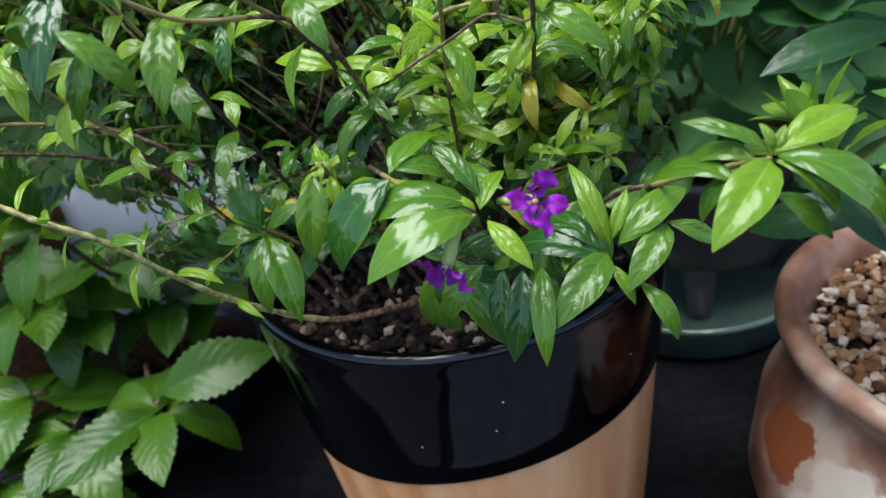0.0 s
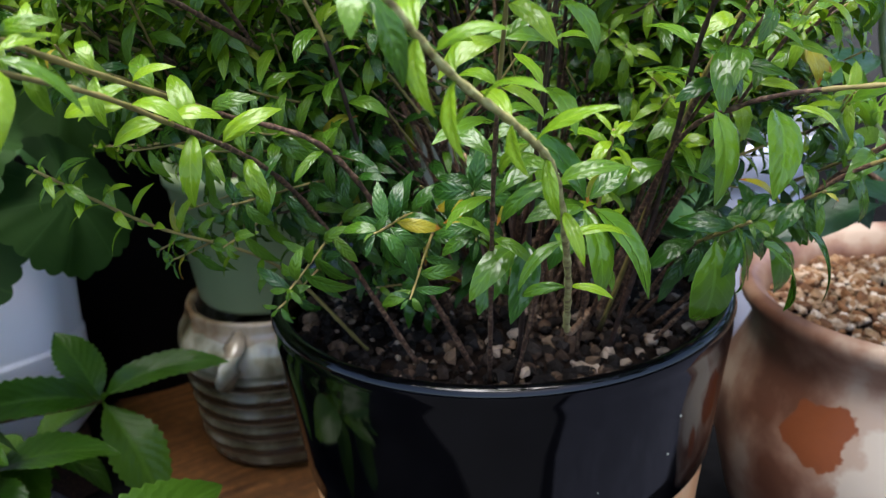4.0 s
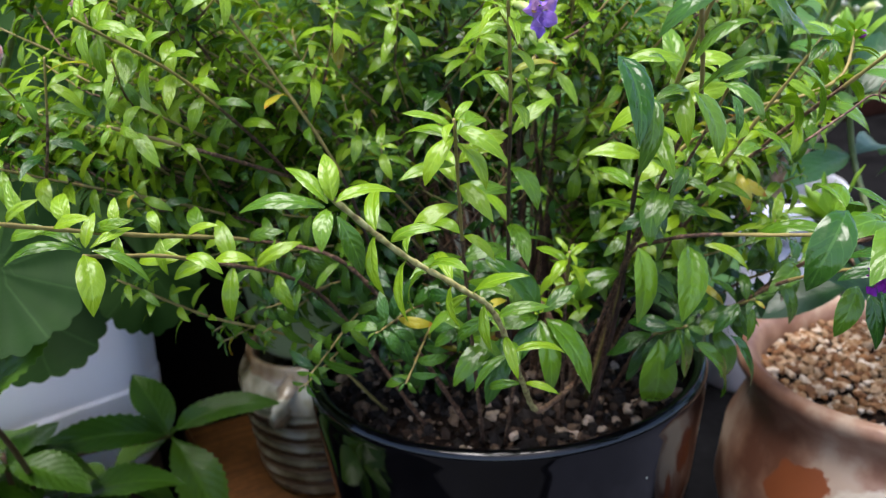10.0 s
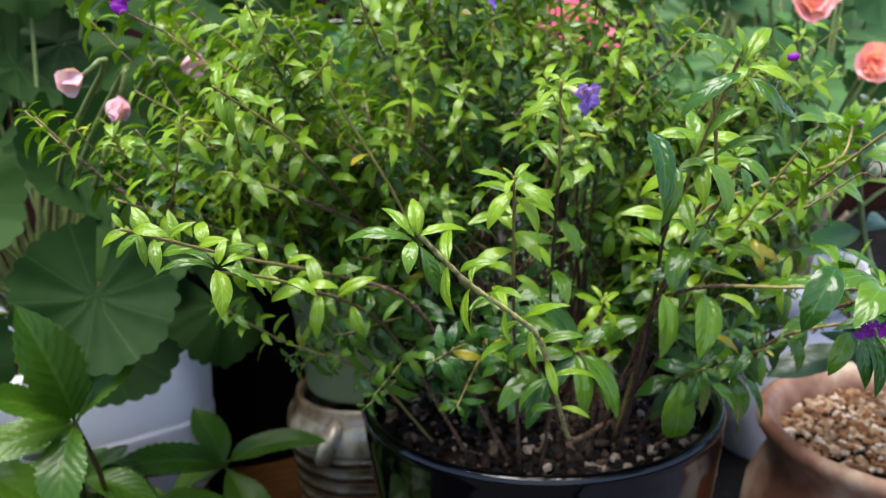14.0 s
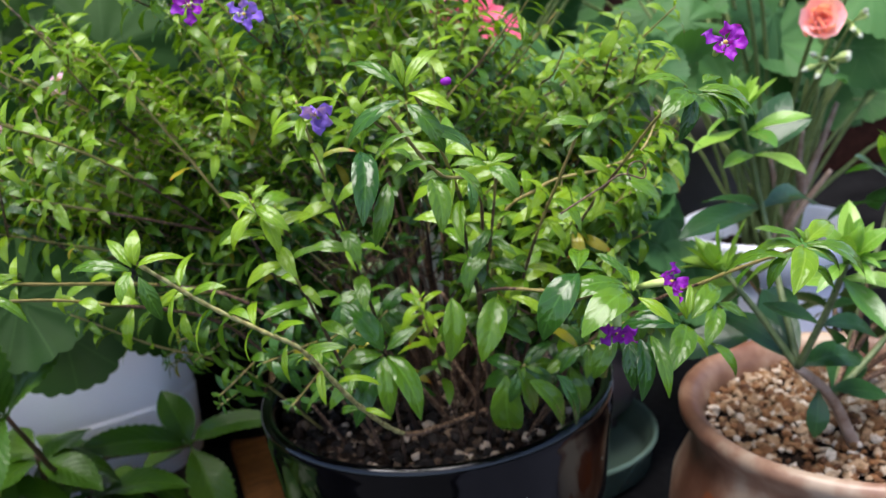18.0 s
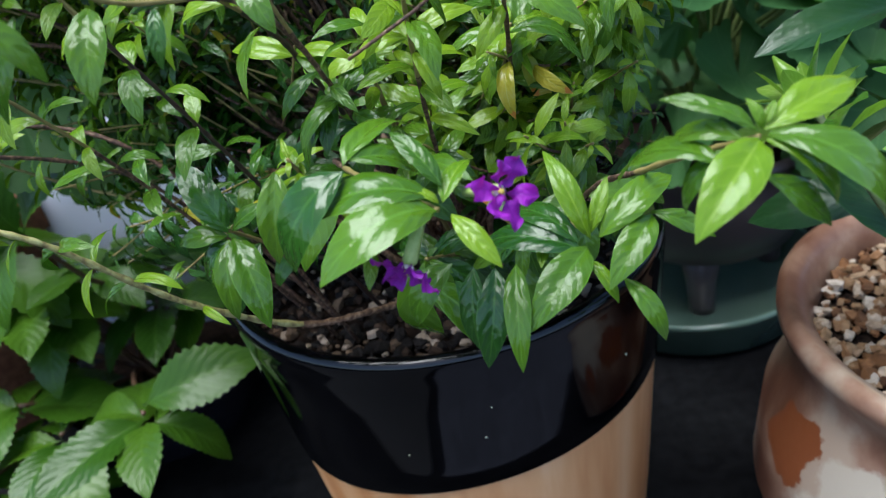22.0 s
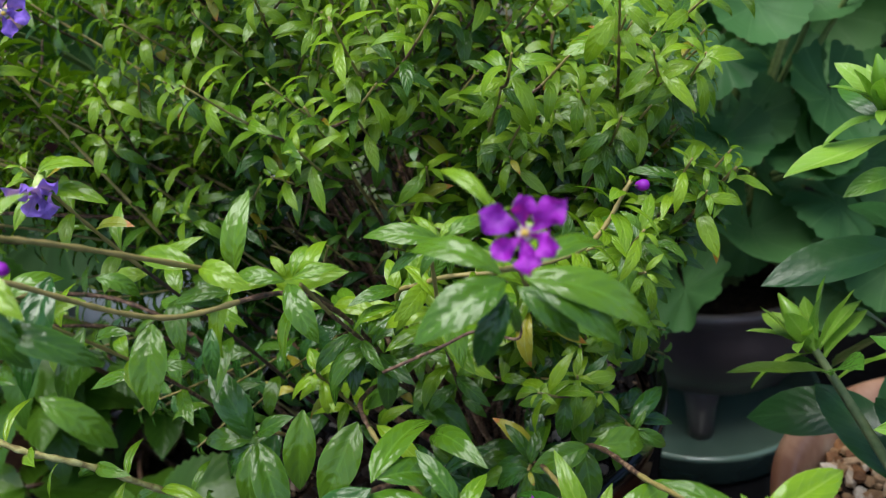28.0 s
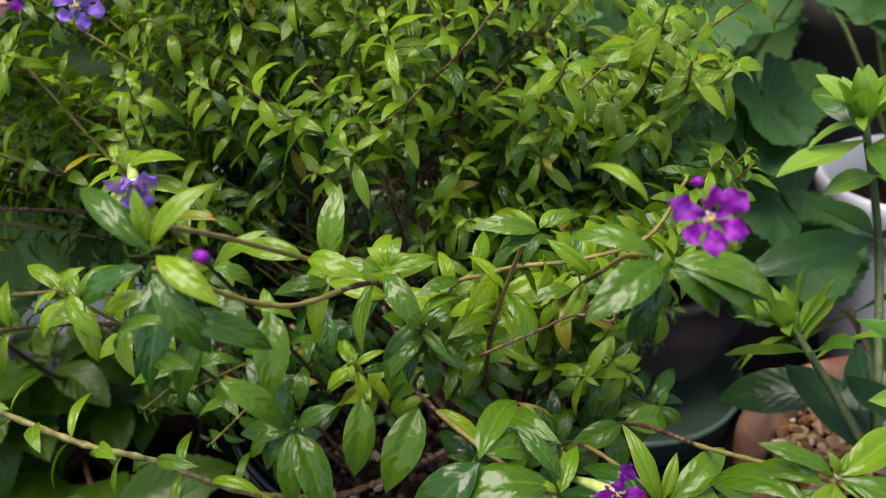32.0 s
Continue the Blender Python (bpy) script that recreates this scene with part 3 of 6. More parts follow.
# ---- the flowering shrub in the black pot ----
LEAF_FORMS = ((0.85, 0.30, 0.44, 0.03, 0.0, 0.5), (1.0, 0.2, 0.46, 0.05, 0.2, 0.6), (0.7, 0.4, 0.44, 0.04, -0.2, 0.45), (1.15, 0.25, 0.46, 0.05, 0.25, 0.6), (0.55, 0.25, 0.48, 0.06, 0.1, 0.5), (0.9, 0.15, 0.44, 0.07, -0.3, 0.65))
SHAPES = [blade(0.40, c, f, pk, 9, 7, wave=wv, twist=tw, sharp=0.85, swell=sw) for c, f, pk, wv, tw, sw in LEAF_FORMS]
LIGHT_SHAPES = [blade(0.40, c, f, pk, 7, 5, wave=wv, twist=tw, sharp=0.85, swell=sw) for c, f, pk, wv, tw, sw in LEAF_FORMS]
LEAF_MATS = [LEAF_YOUNG, LEAF, LEAF_DARK, LEAF_OLD]
LEAF_MESHES = [[mesh_from("leaf", s[0], s[1], [m], s[2]) for s in SHAPES] for m in LEAF_MATS]
shrub = thing("flowering_shrub", POT + Vector((0, 0, 0.2)), "small-leaved green shrub with purple flowers growing in the black pot", "plant")
OFF = np.array(shrub.location)


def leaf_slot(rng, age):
    """age 0 at the tip, 1 at the base; painted shade adds to it, painted light takes off."""
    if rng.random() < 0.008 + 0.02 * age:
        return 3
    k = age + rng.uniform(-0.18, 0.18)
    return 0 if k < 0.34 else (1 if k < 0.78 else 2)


def grow(knots, rng, r0=0.0016, r1=0.0006, bare=0.3, gap=0.0068, size=0.014, tip=0.010, single=0, wood=STEM_BROWN, droop=0.0, tipwood=None, thin=1.0, rosette=0, narrow=1.0, until=1.0, shade=0.0, airy=False, bark=0.62):
    """A stem through knots, with opposite leaves from the share bare on to its tip. single: how many leaves from the
    tip on are meshes of their own; airy: almost leafless in the heart of the shrub; bark: the share of the stem that
    has its older bark. Low shoots are painted darker for the shade they stand in.
    """
    pts = spline(knots, 12 + 9 * len(knots)) - OFF
    seg = np.linalg.norm(np.diff(pts, axis=0), axis=1)
    arc = np.concatenate([[0], np.cumsum(seg)])
    total = arc[-1]
    knot = np.array([(1.2, 0.88, 0.98)[k % 3] for k in range(len(pts))])
    radii = 0.66 * (r0 + (r1 - r0) * (arc / total) ** 0.8) * knot
    v, f = sweep(pts, radii, 6)
    cut = int(len(pts) * bark) * 6
    slots = [0 if q[0] < cut else 1 for q in f]
    stem = child("branch", mesh_from("branch", v, f, [wood, tipwood or STEM_GREEN], None, slots), shrub)
    spots = []
    s = total * bare
    turn = rng.random() * 3
    stop = min(total * until, total - (0.011 if rosette else 0.002))
    while s < stop:
        spots.append(s)
        left = (total - s) / total
        s += gap * (0.45 + 0.75 * min(1, left * 2.5)) * rng.uniform(0.8, 1.2)
    fixed = {}
    if rosette:
        for q in range(rosette):
            d = 0.0015 + 0.0075 * (1 - q / rosette)
            fixed[len(spots)] = (0.78 + 0.3 * (1 - q / rosette), 0.22 + 0.45 * q / rosette)
            spots.append(total - d)
        fixed[len(spots)] = (0.5, 0.9)
        fixed[len(spots) + 1] = (0.3, 1.6)
    if until == 1.0:
        spots += [total - 0.0012, total - 0.0004]
    heap, made, jobs = Heap(), 0, []
    for k, s in enumerate(spots):
        p = np.array([np.interp(s, arc, pts[:, c]) for c in range(3)])
        q = np.array([np.interp(min(total, s + 0.004), arc, pts[:, c]) for c in range(3)])
        o = np.array([np.interp(max(0, s - 0.004), arc, pts[:, c]) for c in range(3)])
        t = Vector(q - o).normalized()
        age = (total - s) / total
        a = turn + k * 1.5708 + rng.uniform(-0.35, 0.35)
        side = t.orthogonal().normalized()
        side = Matrix.Rotation(a, 3, t) @ side
        w = Vector(p + OFF)
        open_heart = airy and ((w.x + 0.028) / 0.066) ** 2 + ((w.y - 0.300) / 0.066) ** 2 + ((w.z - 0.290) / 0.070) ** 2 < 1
        # shade inside the crown is painted in by choosing darker leaves
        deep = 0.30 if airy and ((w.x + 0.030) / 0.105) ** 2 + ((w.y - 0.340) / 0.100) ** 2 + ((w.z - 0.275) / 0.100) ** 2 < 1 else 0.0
        # light on the crown is painted in too: paler leaves higher up
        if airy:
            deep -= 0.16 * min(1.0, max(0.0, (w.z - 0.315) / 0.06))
        for sgn in (1, -1):
            if rng.random() > (0.12 if open_heart else thin):
                continue
            near = max(0.0, 1 - (total - s) / 0.012)
            out = side * sgn * (1.0 - 0.3 * near) + t * (0.55 + 0.4 * near) + Vector((0, 0, 0.18 - droop * (1 - 0.4 * near)))
            grown = 0.62 + 0.38 * min(1, (total - s) / 0.02)
            ln = (tip + (size - tip) * min(1, age * 3)) * grown * rng.uniform(0.78, 1.22)
            if total - s < 0.0015:
                ln *= 0.55
            if k in fixed:
                ln = tip * fixed[k][0] * rng.uniform(0.85, 1.15)
                out = side * sgn + t * fixed[k][1] + Vector((0, 0, -0.25 * droop))
                age = 0.28 if k < len(spots) - 3 else 0.05
            up = t * 1.0 + Vector((0, 0, 0.55)) - out * 0.1
            jobs.append((Vector(p) + side * sgn * 0.0006, out, up, ln, rng.uniform(-0.45, 0.45), leaf_slot(rng, age + shade + deep), rng.randrange(6), rng.uniform(0.8, 1.12) * narrow))
    jobs.reverse()
    for at, out, up, ln, roll, slot, k, wd in jobs:
        m = frame_along(at, out, up, ln, roll, wd)
        if made < single:
            child("leaf", LEAF_MESHES[slot][k], stem, m)
            made += 1
        else:
            heap.add(LIGHT_SHAPES[k], m, slot)
    if heap.n:
        tagged(child("foliage", heap.mesh("foliage", LEAF_MATS), stem), kind="stuff")
    return stem


petal_shapes = [blade(0.64, 0.35, 0.25, 0.64, 13, 7, 0.26, sharp=0.75, stalk=0.10), blade(0.58, -0.25, 0.40, 0.64, 13, 7, 0.32, sharp=0.75, stalk=0.10)]


def small_flower(at, facing, size=0.0115, mat=PETAL, spread=0.45, tube=0.007, name="flower"):
    """Six ruffled petals round a yellow eye, at the end of a green calyx tube."""
    holder = new(name)
    holder.empty_display_size = 0.004
    holder.parent = shrub
    f = Vector(facing).normalized()
    up = Vector((0, 0, 1)) if abs(f.z) < 0.9 else Vector((0, 1, 0))
    x = up.cross(f).normalized()
    y = f.cross(x)
    m = Matrix((x, y, f)).transposed().to_4x4()
    m.translation = Vector(at) - Vector(OFF)
    holder.matrix_basis = m
    rng = random.Random(int(abs(at[0]) * 9000 + abs(at[2]) * 5000))
    meshes = [mesh_from("petal", s[0], s[1], [mat], s[2]) for s in petal_shapes]
    for k in range(6):
        a = radians(30 + 60 * k) + rng.uniform(-0.12, 0.12)
        d = Vector((math.cos(a), math.sin(a), spread * rng.uniform(0.6, 1.3)))
        child("petal", meshes[k % 2], holder, frame_along((0.0003 * math.cos(a), 0.0003 * math.sin(a), 0), d, (0, 0, 1), size * 0.54 * rng.uniform(0.92, 1.1), rng.uniform(-0.3, 0.3)))
    v, fc = sweep([(0, 0, -tube), (0, 0.0003, -tube * 0.5), (0, 0, -0.0012), (0, 0, -0.0002)], [0.0008, 0.0013, 0.0015, 0.0007], 8)
    child("calyx", mesh_from("calyx", v, fc, [CALYX]), holder, None, "pale green tube")
    v, fc = sweep([(0, 0, 0.0), (0, 0, 0.0010), (0, 0, 0.0015)], [0.0006, 0.0006, 0.0002], 8)
    w, wf = sweep([(0, 0, -0.0004), (0, 0, 0.0004), (0, 0, 0.0005)], [0.0010, 0.0012, 0.0002], 10)
    child("throat", mesh_from("throat", w, wf, [THROAT]), holder, None, "pale throat")
    child("flower_eye", mesh_from("flower_eye", v, fc, [YELLOW]), holder, None, "yellow")
    return holder


def flower_bud(at, facing, size=0.005, mat=PETAL):
    f = Vector(facing).normalized()
    p = Vector(at) - Vector(OFF)
    v, fc = sweep([p - f * size * 0.5, p - f * size * 0.3, p, p + f * size * 0.35, p + f * size * 0.5], [size * 0.2, size * 0.32, size * 0.4, size * 0.34, size * 0.12], 8)
    child("flower_bud", mesh_from("flower_bud", v, fc, [mat]), shrub)


R = random.Random(5)
# branches that can be told apart
grow([(0.000, 0.312, 0.206), (-0.0200, 0.2950, 0.2150), (-0.0480, 0.2680, 0.2270), (-0.0700, 0.2455, 0.2410), (-0.0915, 0.2180, 0.2728), (-0.1094, 0.1994, 0.3053), (-0.1223, 0.1930, 0.3183), (-0.1390, 0.1920, 0.3320), (-0.158, 0.187, 0.352)], R, 0.0021, 0.0011, 0.55, 0.0092, 0.0150, 0.016, 34, STEM_PEELED, 0.35, PALE_TWIG, thin=0.9, rosette=0, narrow=0.62, until=0.93, bark=0.37)
grow([(-0.070, 0.300, 0.203), (-0.100, 0.295, 0.262), (-0.124, 0.290, 0.298), (-0.156, 0.285, 0.314), (-0.200, 0.235, 0.338), (-0.236, 0.190, 0.360)], R, 0.0017, 0.0008, 0.34, 0.0110, 0.012, 0.011, 14, rosette=3, narrow=0.8, thin=0.75)
grow([(-0.085, 0.315, 0.203), (-0.130, 0.300, 0.282), (-0.180, 0.250, 0.322), (-0.210, 0.221, 0.338)], R, 0.0016, 0.0008, 0.5, 0.0130, 0.017, 0.017, 14, rosette=0, narrow=0.8, until=0.85)
grow([(-0.060, 0.335, 0.203), (-0.100, 0.312, 0.280), (-0.122, 0.297, 0.337), (-0.166, 0.301, 0.415)], R, 0.0016, 0.0007, 0.5, 0.007, 0.014, 0.014, 12, STEM_DARK, rosette=3, narrow=0.8)
grow([(-0.050, 0.300, 0.203), (-0.075, 0.252, 0.300), (-0.091, 0.218, 0.360), (-0.099, 0.203, 0.391)], R, 0.0015, 0.0007, 0.4, 0.0130, 0.017, 0.015, 16, STEM_DARK, rosette=3, narrow=0.8)
grow([(-0.070, 0.290, 0.203), (-0.098, 0.240, 0.300), (-0.119, 0.198, 0.362)], R, 0.0014, 0.0007, 0.42, 0.0130, 0.018, 0.017, 14, rosette=3, narrow=0.8)
grow([(-0.062, 0.285, 0.203), (-0.070, 0.255, 0.262), (-0.078, 0.231, 0.288)], R, 0.0014, 0.0009, 0.5, 0.008, 0.021, 0.021, 14, droop=0.5, rosette=0, until=0.3)
grow([(-0.018, 0.285, 0.203), (-0.024, 0.256, 0.270), (-0.038, 0.228, 0.326), (-0.045, 0.208, 0.350), (-0.066, 0.166, 0.385), (-0.076, 0.146, 0.400)], R, 0.0017, 0.0008, 0.52, 0.0130, 0.020, 0.018, 18, STEM_DARK, rosette=0, narrow=0.8, until=0.8)
grow([(-0.030, 0.290, 0.203), (-0.046, 0.262, 0.262), (-0.056, 0.242, 0.301)], R, 0.0014, 0.0008, 0.5, 0.007, 0.014, 0.014, 12, rosette=3, narrow=0.8)
grow([(-0.012, 0.290, 0.203), (-0.028, 0.250, 0.284), (-0.036, 0.214, 0.309), (-0.022, 0.178, 0.317), (-0.007, 0.154, 0.320)], R, 0.0014, 0.0009, 0.45, 0.011, 0.022, 0.020, 18, droop=0.55, rosette=0, until=0.5)
grow([(0.000, 0.280, 0.203), (0.010, 0.222, 0.275), (0.022, 0.168, 0.303)], R, 0.0014, 0.0009, 0.45, 0.008, 0.022, 0.021, 18, droop=0.7, rosette=0, until=0.55)
grow([(0.010, 0.290, 0.203), (0.025, 0.222, 0.280), (0.036, 0.172, 0.312), (0.048, 0.140, 0.330)], R, 0.0014, 0.0009, 0.5, 0.008, 0.022, 0.021, 18, droop=0.3, rosette=0, until=0.6)
grow([(0.000, 0.310, 0.203), (0.012, 0.255, 0.300), (0.012, 0.182, 0.362), (0.008, 0.143, 0.386)], R, 0.0015, 0.0008, 0.5, 0.0130, 0.019, 0.018, 18, rosette=0, narrow=0.8, until=0.75)
grow([(-0.020, 0.300, 0.203), (-0.030, 0.240, 0.300), (-0.040, 0.200, 0.352), (-0.062, 0.172, 0.366), (-0.080, 0.153, 0.388)], R, 0.0015, 0.0008, 0.5, 0.0130, 0.019, 0.019, 16, droop=0.35, rosette=0, until=0.62)
grow([(-0.010, 0.300, 0.203), (-0.012, 0.235, 0.305), (-0.007, 0.184, 0.372)], R, 0.0014, 0.0008, 0.45, 0.007, 0.016, 0.016, 14, rosette=0, narrow=0.8, until=0.85)
grow([(-0.028, 0.240, 0.300), (-0.034, 0.205, 0.340), (-0.037, 0.188, 0.362)], R, 0.0010, 0.0007, 0.2, 0.007, 0.015, 0.015, 12, rosette=0, narrow=0.8, until=0.6)
grow([(-0.010, 0.300, 0.203), (-0.024, 0.235, 0.320), (-0.012, 0.210, 0.347), (0.010, 0.205, 0.351), (0.028, 0.205, 0.356), (0.039, 0.210, 0.369)], R, 0.0016, 0.0008, 0.42, 0.0075, 0.0135, 0.012, 24, STEM_GREEN, rosette=3, narrow=0.85)
grow([(-0.060, 0.350, 0.203), (-0.120, 0.330, 0.310), (-0.165, 0.290, 0.365), (-0.200, 0.262, 0.392)], R, 0.0015, 0.0007, 0.4, 0.008, 0.015, 0.014, 12, rosette=3, narrow=0.8)
grow([(-0.130, 0.320, 0.325), (-0.165, 0.290, 0.345), (-0.196, 0.270, 0.361)], R, 0.0012, 0.0009, 0.7, 0.012, 0.014, 0.012, 4, rosette=3, narrow=0.8)
grow([(-0.095, 0.340, 0.203), (-0.130, 0.330, 0.250), (-0.170, 0.325, 0.275), (-0.200, 0.315, 0.300)], R, 0.0013, 0.0007, 0.4, 0.008, 0.013, 0.011, 12, STEM_GREEN, rosette=3, narrow=0.8)
grow([(0.020, 0.330, 0.203), (0.045, 0.285, 0.290), (0.062, 0.262, 0.330), (0.074, 0.250, 0.352)], R, 0.0014, 0.0007, 0.45, 0.008, 0.015, 0.014, 10, rosette=3, narrow=0.8)

# low drooping tufts, shade under the crown put into their leaf colours
grow([(0.005, 0.300, 0.203), (-0.010, 0.258, 0.248), (-0.020, 0.222, 0.271)], R, 0.0015, 0.0009, 0.5, 0.0060, 0.017, 0.017, 12, droop=0.6, rosette=2, narrow=0.85, shade=0.6)
grow([(0.010, 0.300, 0.203), (0.012, 0.255, 0.252), (0.008, 0.218, 0.276)], R, 0.0014, 0.0008, 0.45, 0.0060, 0.017, 0.016, 12, droop=0.6, rosette=2, narrow=0.85, shade=0.6)
grow([(0.020, 0.310, 0.203), (0.036, 0.262, 0.258), (0.040, 0.222, 0.284)], R, 0.0014, 0.0008, 0.45, 0.0060, 0.017, 0.016, 12, droop=0.6, rosette=2, narrow=0.85, shade=0.6)

TIPS = [s[0][len(s[0]) - 4] for s in SHAPES]


def leaf_to(base, tip, width, slot):
    """One leaf from its foot to its tip."""
    k = int(abs(base[0] + tip[2]) * 9973) % 6
    ty, tz = TIPS[k][1], TIPS[k][2]
    chord = Vector(tip) - Vector(base)
    up = Vector((0, -0.45, 0.9))
    side = chord.cross(up).normalized()
    along = Matrix.Rotation(math.atan2(-tz, ty), 3, side) @ chord
    child("leaf", LEAF_MESHES[slot][k], shrub, frame_along(Vector(base) - Vector(OFF), along, up, chord.length / math.hypot(ty, tz), 0.25 * math.sin(k * 2.1), width / 0.45))


# the node with the two front flowers
leaf_to((-0.0073, 0.1538, 0.3201), (-0.0302, 0.1435, 0.3139), 0.42, 1)
leaf_to((-0.0078, 0.1550, 0.3224), (-0.0319, 0.1595, 0.3220), 0.40, 1)
leaf_to((-0.0055, 0.1560, 0.3237), (-0.0129, 0.1652, 0.3332), 0.34, 1)
leaf_to((-0.0046, 0.1534, 0.3189), (0.0022, 0.1445, 0.3101), 0.34, 0)
leaf_to((-0.0066, 0.1545, 0.3211), (-0.0110, 0.1560, 0.3247), 0.40, 0)
leaf_to((-0.0057, 0.1545, 0.3210), (-0.0011, 0.1660, 0.3242), 0.36, 0)
leaf_to((-0.0232, 0.1576, 0.3295), (-0.0377, 0.1567, 0.3099), 0.44, 2)
leaf_to((-0.0217, 0.1586, 0.3311), (-0.0100, 0.1678, 0.3208), 0.40, 1)
leaf_to((-0.0230, 0.1581, 0.3303), (-0.0141, 0.1808, 0.3283), 0.30, 1)
# the drooping tuft beside it
leaf_to((0.0215, 0.1667, 0.3012), (0.0124, 0.1788, 0.3160), 0.26, 0)
leaf_to((0.0221, 0.1672, 0.3019), (0.0284, 0.1729, 0.3110), 0.30, 0)
leaf_to((0.0208, 0.1656, 0.2993), (0.0083, 0.1515, 0.2887), 0.44, 1)
leaf_to((0.0236, 0.1667, 0.3008), (0.0434, 0.1755, 0.3050), 0.34, 1)
leaf_to((0.0195, 0.1654, 0.2993), (-0.0013, 0.1766, 0.2982), 0.36, 2)
leaf_to((0.0055, 0.1640, 0.2991), (0.0034, 0.1496, 0.2821), 0.26, 1)
leaf_to((0.0012, 0.1637, 0.2992), (-0.0013, 0.1549, 0.2800), 0.36, 2)
leaf_to((-0.0032, 0.1638, 0.3002), (-0.0065, 0.1586, 0.2834), 0.38, 2)
leaf_to((-0.0075, 0.1643, 0.3019), (-0.0175, 0.1629, 0.2888), 0.42, 1)
leaf_to((0.0353, 0.1689, 0.3027), (0.0255, 0.1574, 0.2922), 0.42, 1)
leaf_to((0.0352, 0.1693, 0.3034), (0.0476, 0.1676, 0.2943), 0.32, 1)
leaf_to((0.0274, 0.1624, 0.2925), (0.0337, 0.1559, 0.2798), 0.30, 1)
leaf_to((0.0210, 0.1643, 0.2970), (0.0254, 0.1598, 0.2883), 0.30, 0)
leaf_to((0.0190, 0.1662, 0.3007), (0.0081, 0.1834, 0.3024), 0.34, 2)
leaf_to((0.0107, 0.1637, 0.2976), (0.0138, 0.1762, 0.2990), 0.30, 0)
# the bright tuft at the side
leaf_to((0.0480, 0.1403, 0.3310), (0.0340, 0.1472, 0.3375), 0.28, 1)
leaf_to((0.0490, 0.1404, 0.3310), (0.0686, 0.1492, 0.3311), 0.36, 0)
leaf_to((0.0480, 0.1395, 0.3296), (0.0358, 0.1256, 0.3192), 0.44, 0)
leaf_to((0.0490, 0.1395, 0.3295), (0.0597, 0.1375, 0.3159), 0.28, 0)
leaf_to((0.0495, 0.1400, 0.3303), (0.0681, 0.1347, 0.3136), 0.34, 1)
leaf_to((0.0477, 0.1367, 0.3247), (0.0586, 0.1371, 0.3113), 0.34, 1)
leaf_to((0.0433, 0.1388, 0.3291), (0.0357, 0.1432, 0.3178), 0.34, 1)
leaf_to((0.0455, 0.1395, 0.3301), (0.0348, 0.1497, 0.3255), 0.30, 1)
leaf_to((0.0486, 0.1404, 0.3311), (0.0476, 0.1430, 0.3360), 0.40, 0)
leaf_to((0.0491, 0.1407, 0.3315), (0.0520, 0.1427, 0.3346), 0.40, 0)
leaf_to((0.0410, 0.1377, 0.3277), (0.0292, 0.1554, 0.3201), 0.36, 1)
# the tuft near the rim
leaf_to((-0.0763, 0.2301, 0.2866), (-0.0890, 0.2437, 0.3056), 0.40, 2)
leaf_to((-0.0749, 0.2298, 0.2869), (-0.0611, 0.2279, 0.2931), 0.42, 1)
leaf_to((-0.0769, 0.2299, 0.2854), (-0.0936, 0.2314, 0.2820), 0.44, 1)
leaf_to((-0.0767, 0.2296, 0.2844), (-0.0788, 0.2210, 0.2614), 0.34, 1)
leaf_to((-0.0749, 0.2291, 0.2847), (-0.0648, 0.2151, 0.2617), 0.40, 1)
leaf_to((-0.0752, 0.2300, 0.2874), (-0.0797, 0.2365, 0.2904), 0.40, 1)
leaf_to((-0.0754, 0.2290, 0.2839), (-0.0870, 0.2320, 0.2689), 0.36, 2)
leaf_to((-0.0739, 0.2290, 0.2850), (-0.0692, 0.2272, 0.2693), 0.36, 2)
# leaves that droop over the rim
leaf_to((-0.0255, 0.2300, 0.2640), (-0.0268, 0.2412, 0.2332), 0.44, 1)
leaf_to((-0.0201, 0.2168, 0.2659), (-0.0067, 0.2181, 0.2397), 0.40, 1)
leaf_to((-0.0120, 0.2090, 0.2700), (-0.0037, 0.2073, 0.2475), 0.36, 2)
leaf_to((-0.0220, 0.2250, 0.2690), (-0.0160, 0.2300, 0.2420), 0.38, 1)
leaf_to((-0.0770, 0.2560, 0.2680), (-0.0863, 0.2470, 0.2463), 0.40, 2)
leaf_to((-0.0780, 0.2580, 0.2660), (-0.0980, 0.2560, 0.2540), 0.36, 1)
leaf_to((-0.0660, 0.2850, 0.2520), (-0.0831, 0.2755, 0.2384), 0.40, 2)
# the tuft at the end of the bent branch
leaf_to((-0.1568, 0.1861, 0.3500), (-0.1570, 0.1933, 0.3595), 0.42, 0)
leaf_to((-0.1582, 0.1859, 0.3482), (-0.1638, 0.1808, 0.3406), 0.44, 1)
leaf_to((-0.1588, 0.1862, 0.3486), (-0.1773, 0.1910, 0.3477), 0.28, 1)
leaf_to((-0.1563, 0.1857, 0.3493), (-0.1414, 0.1862, 0.3503), 0.30, 0)
leaf_to((-0.1563, 0.1849, 0.3466), (-0.1534, 0.1838, 0.3312), 0.36, 1)
leaf_to((-0.1579, 0.1862, 0.3495), (-0.1656, 0.1949, 0.3567), 0.30, 0)
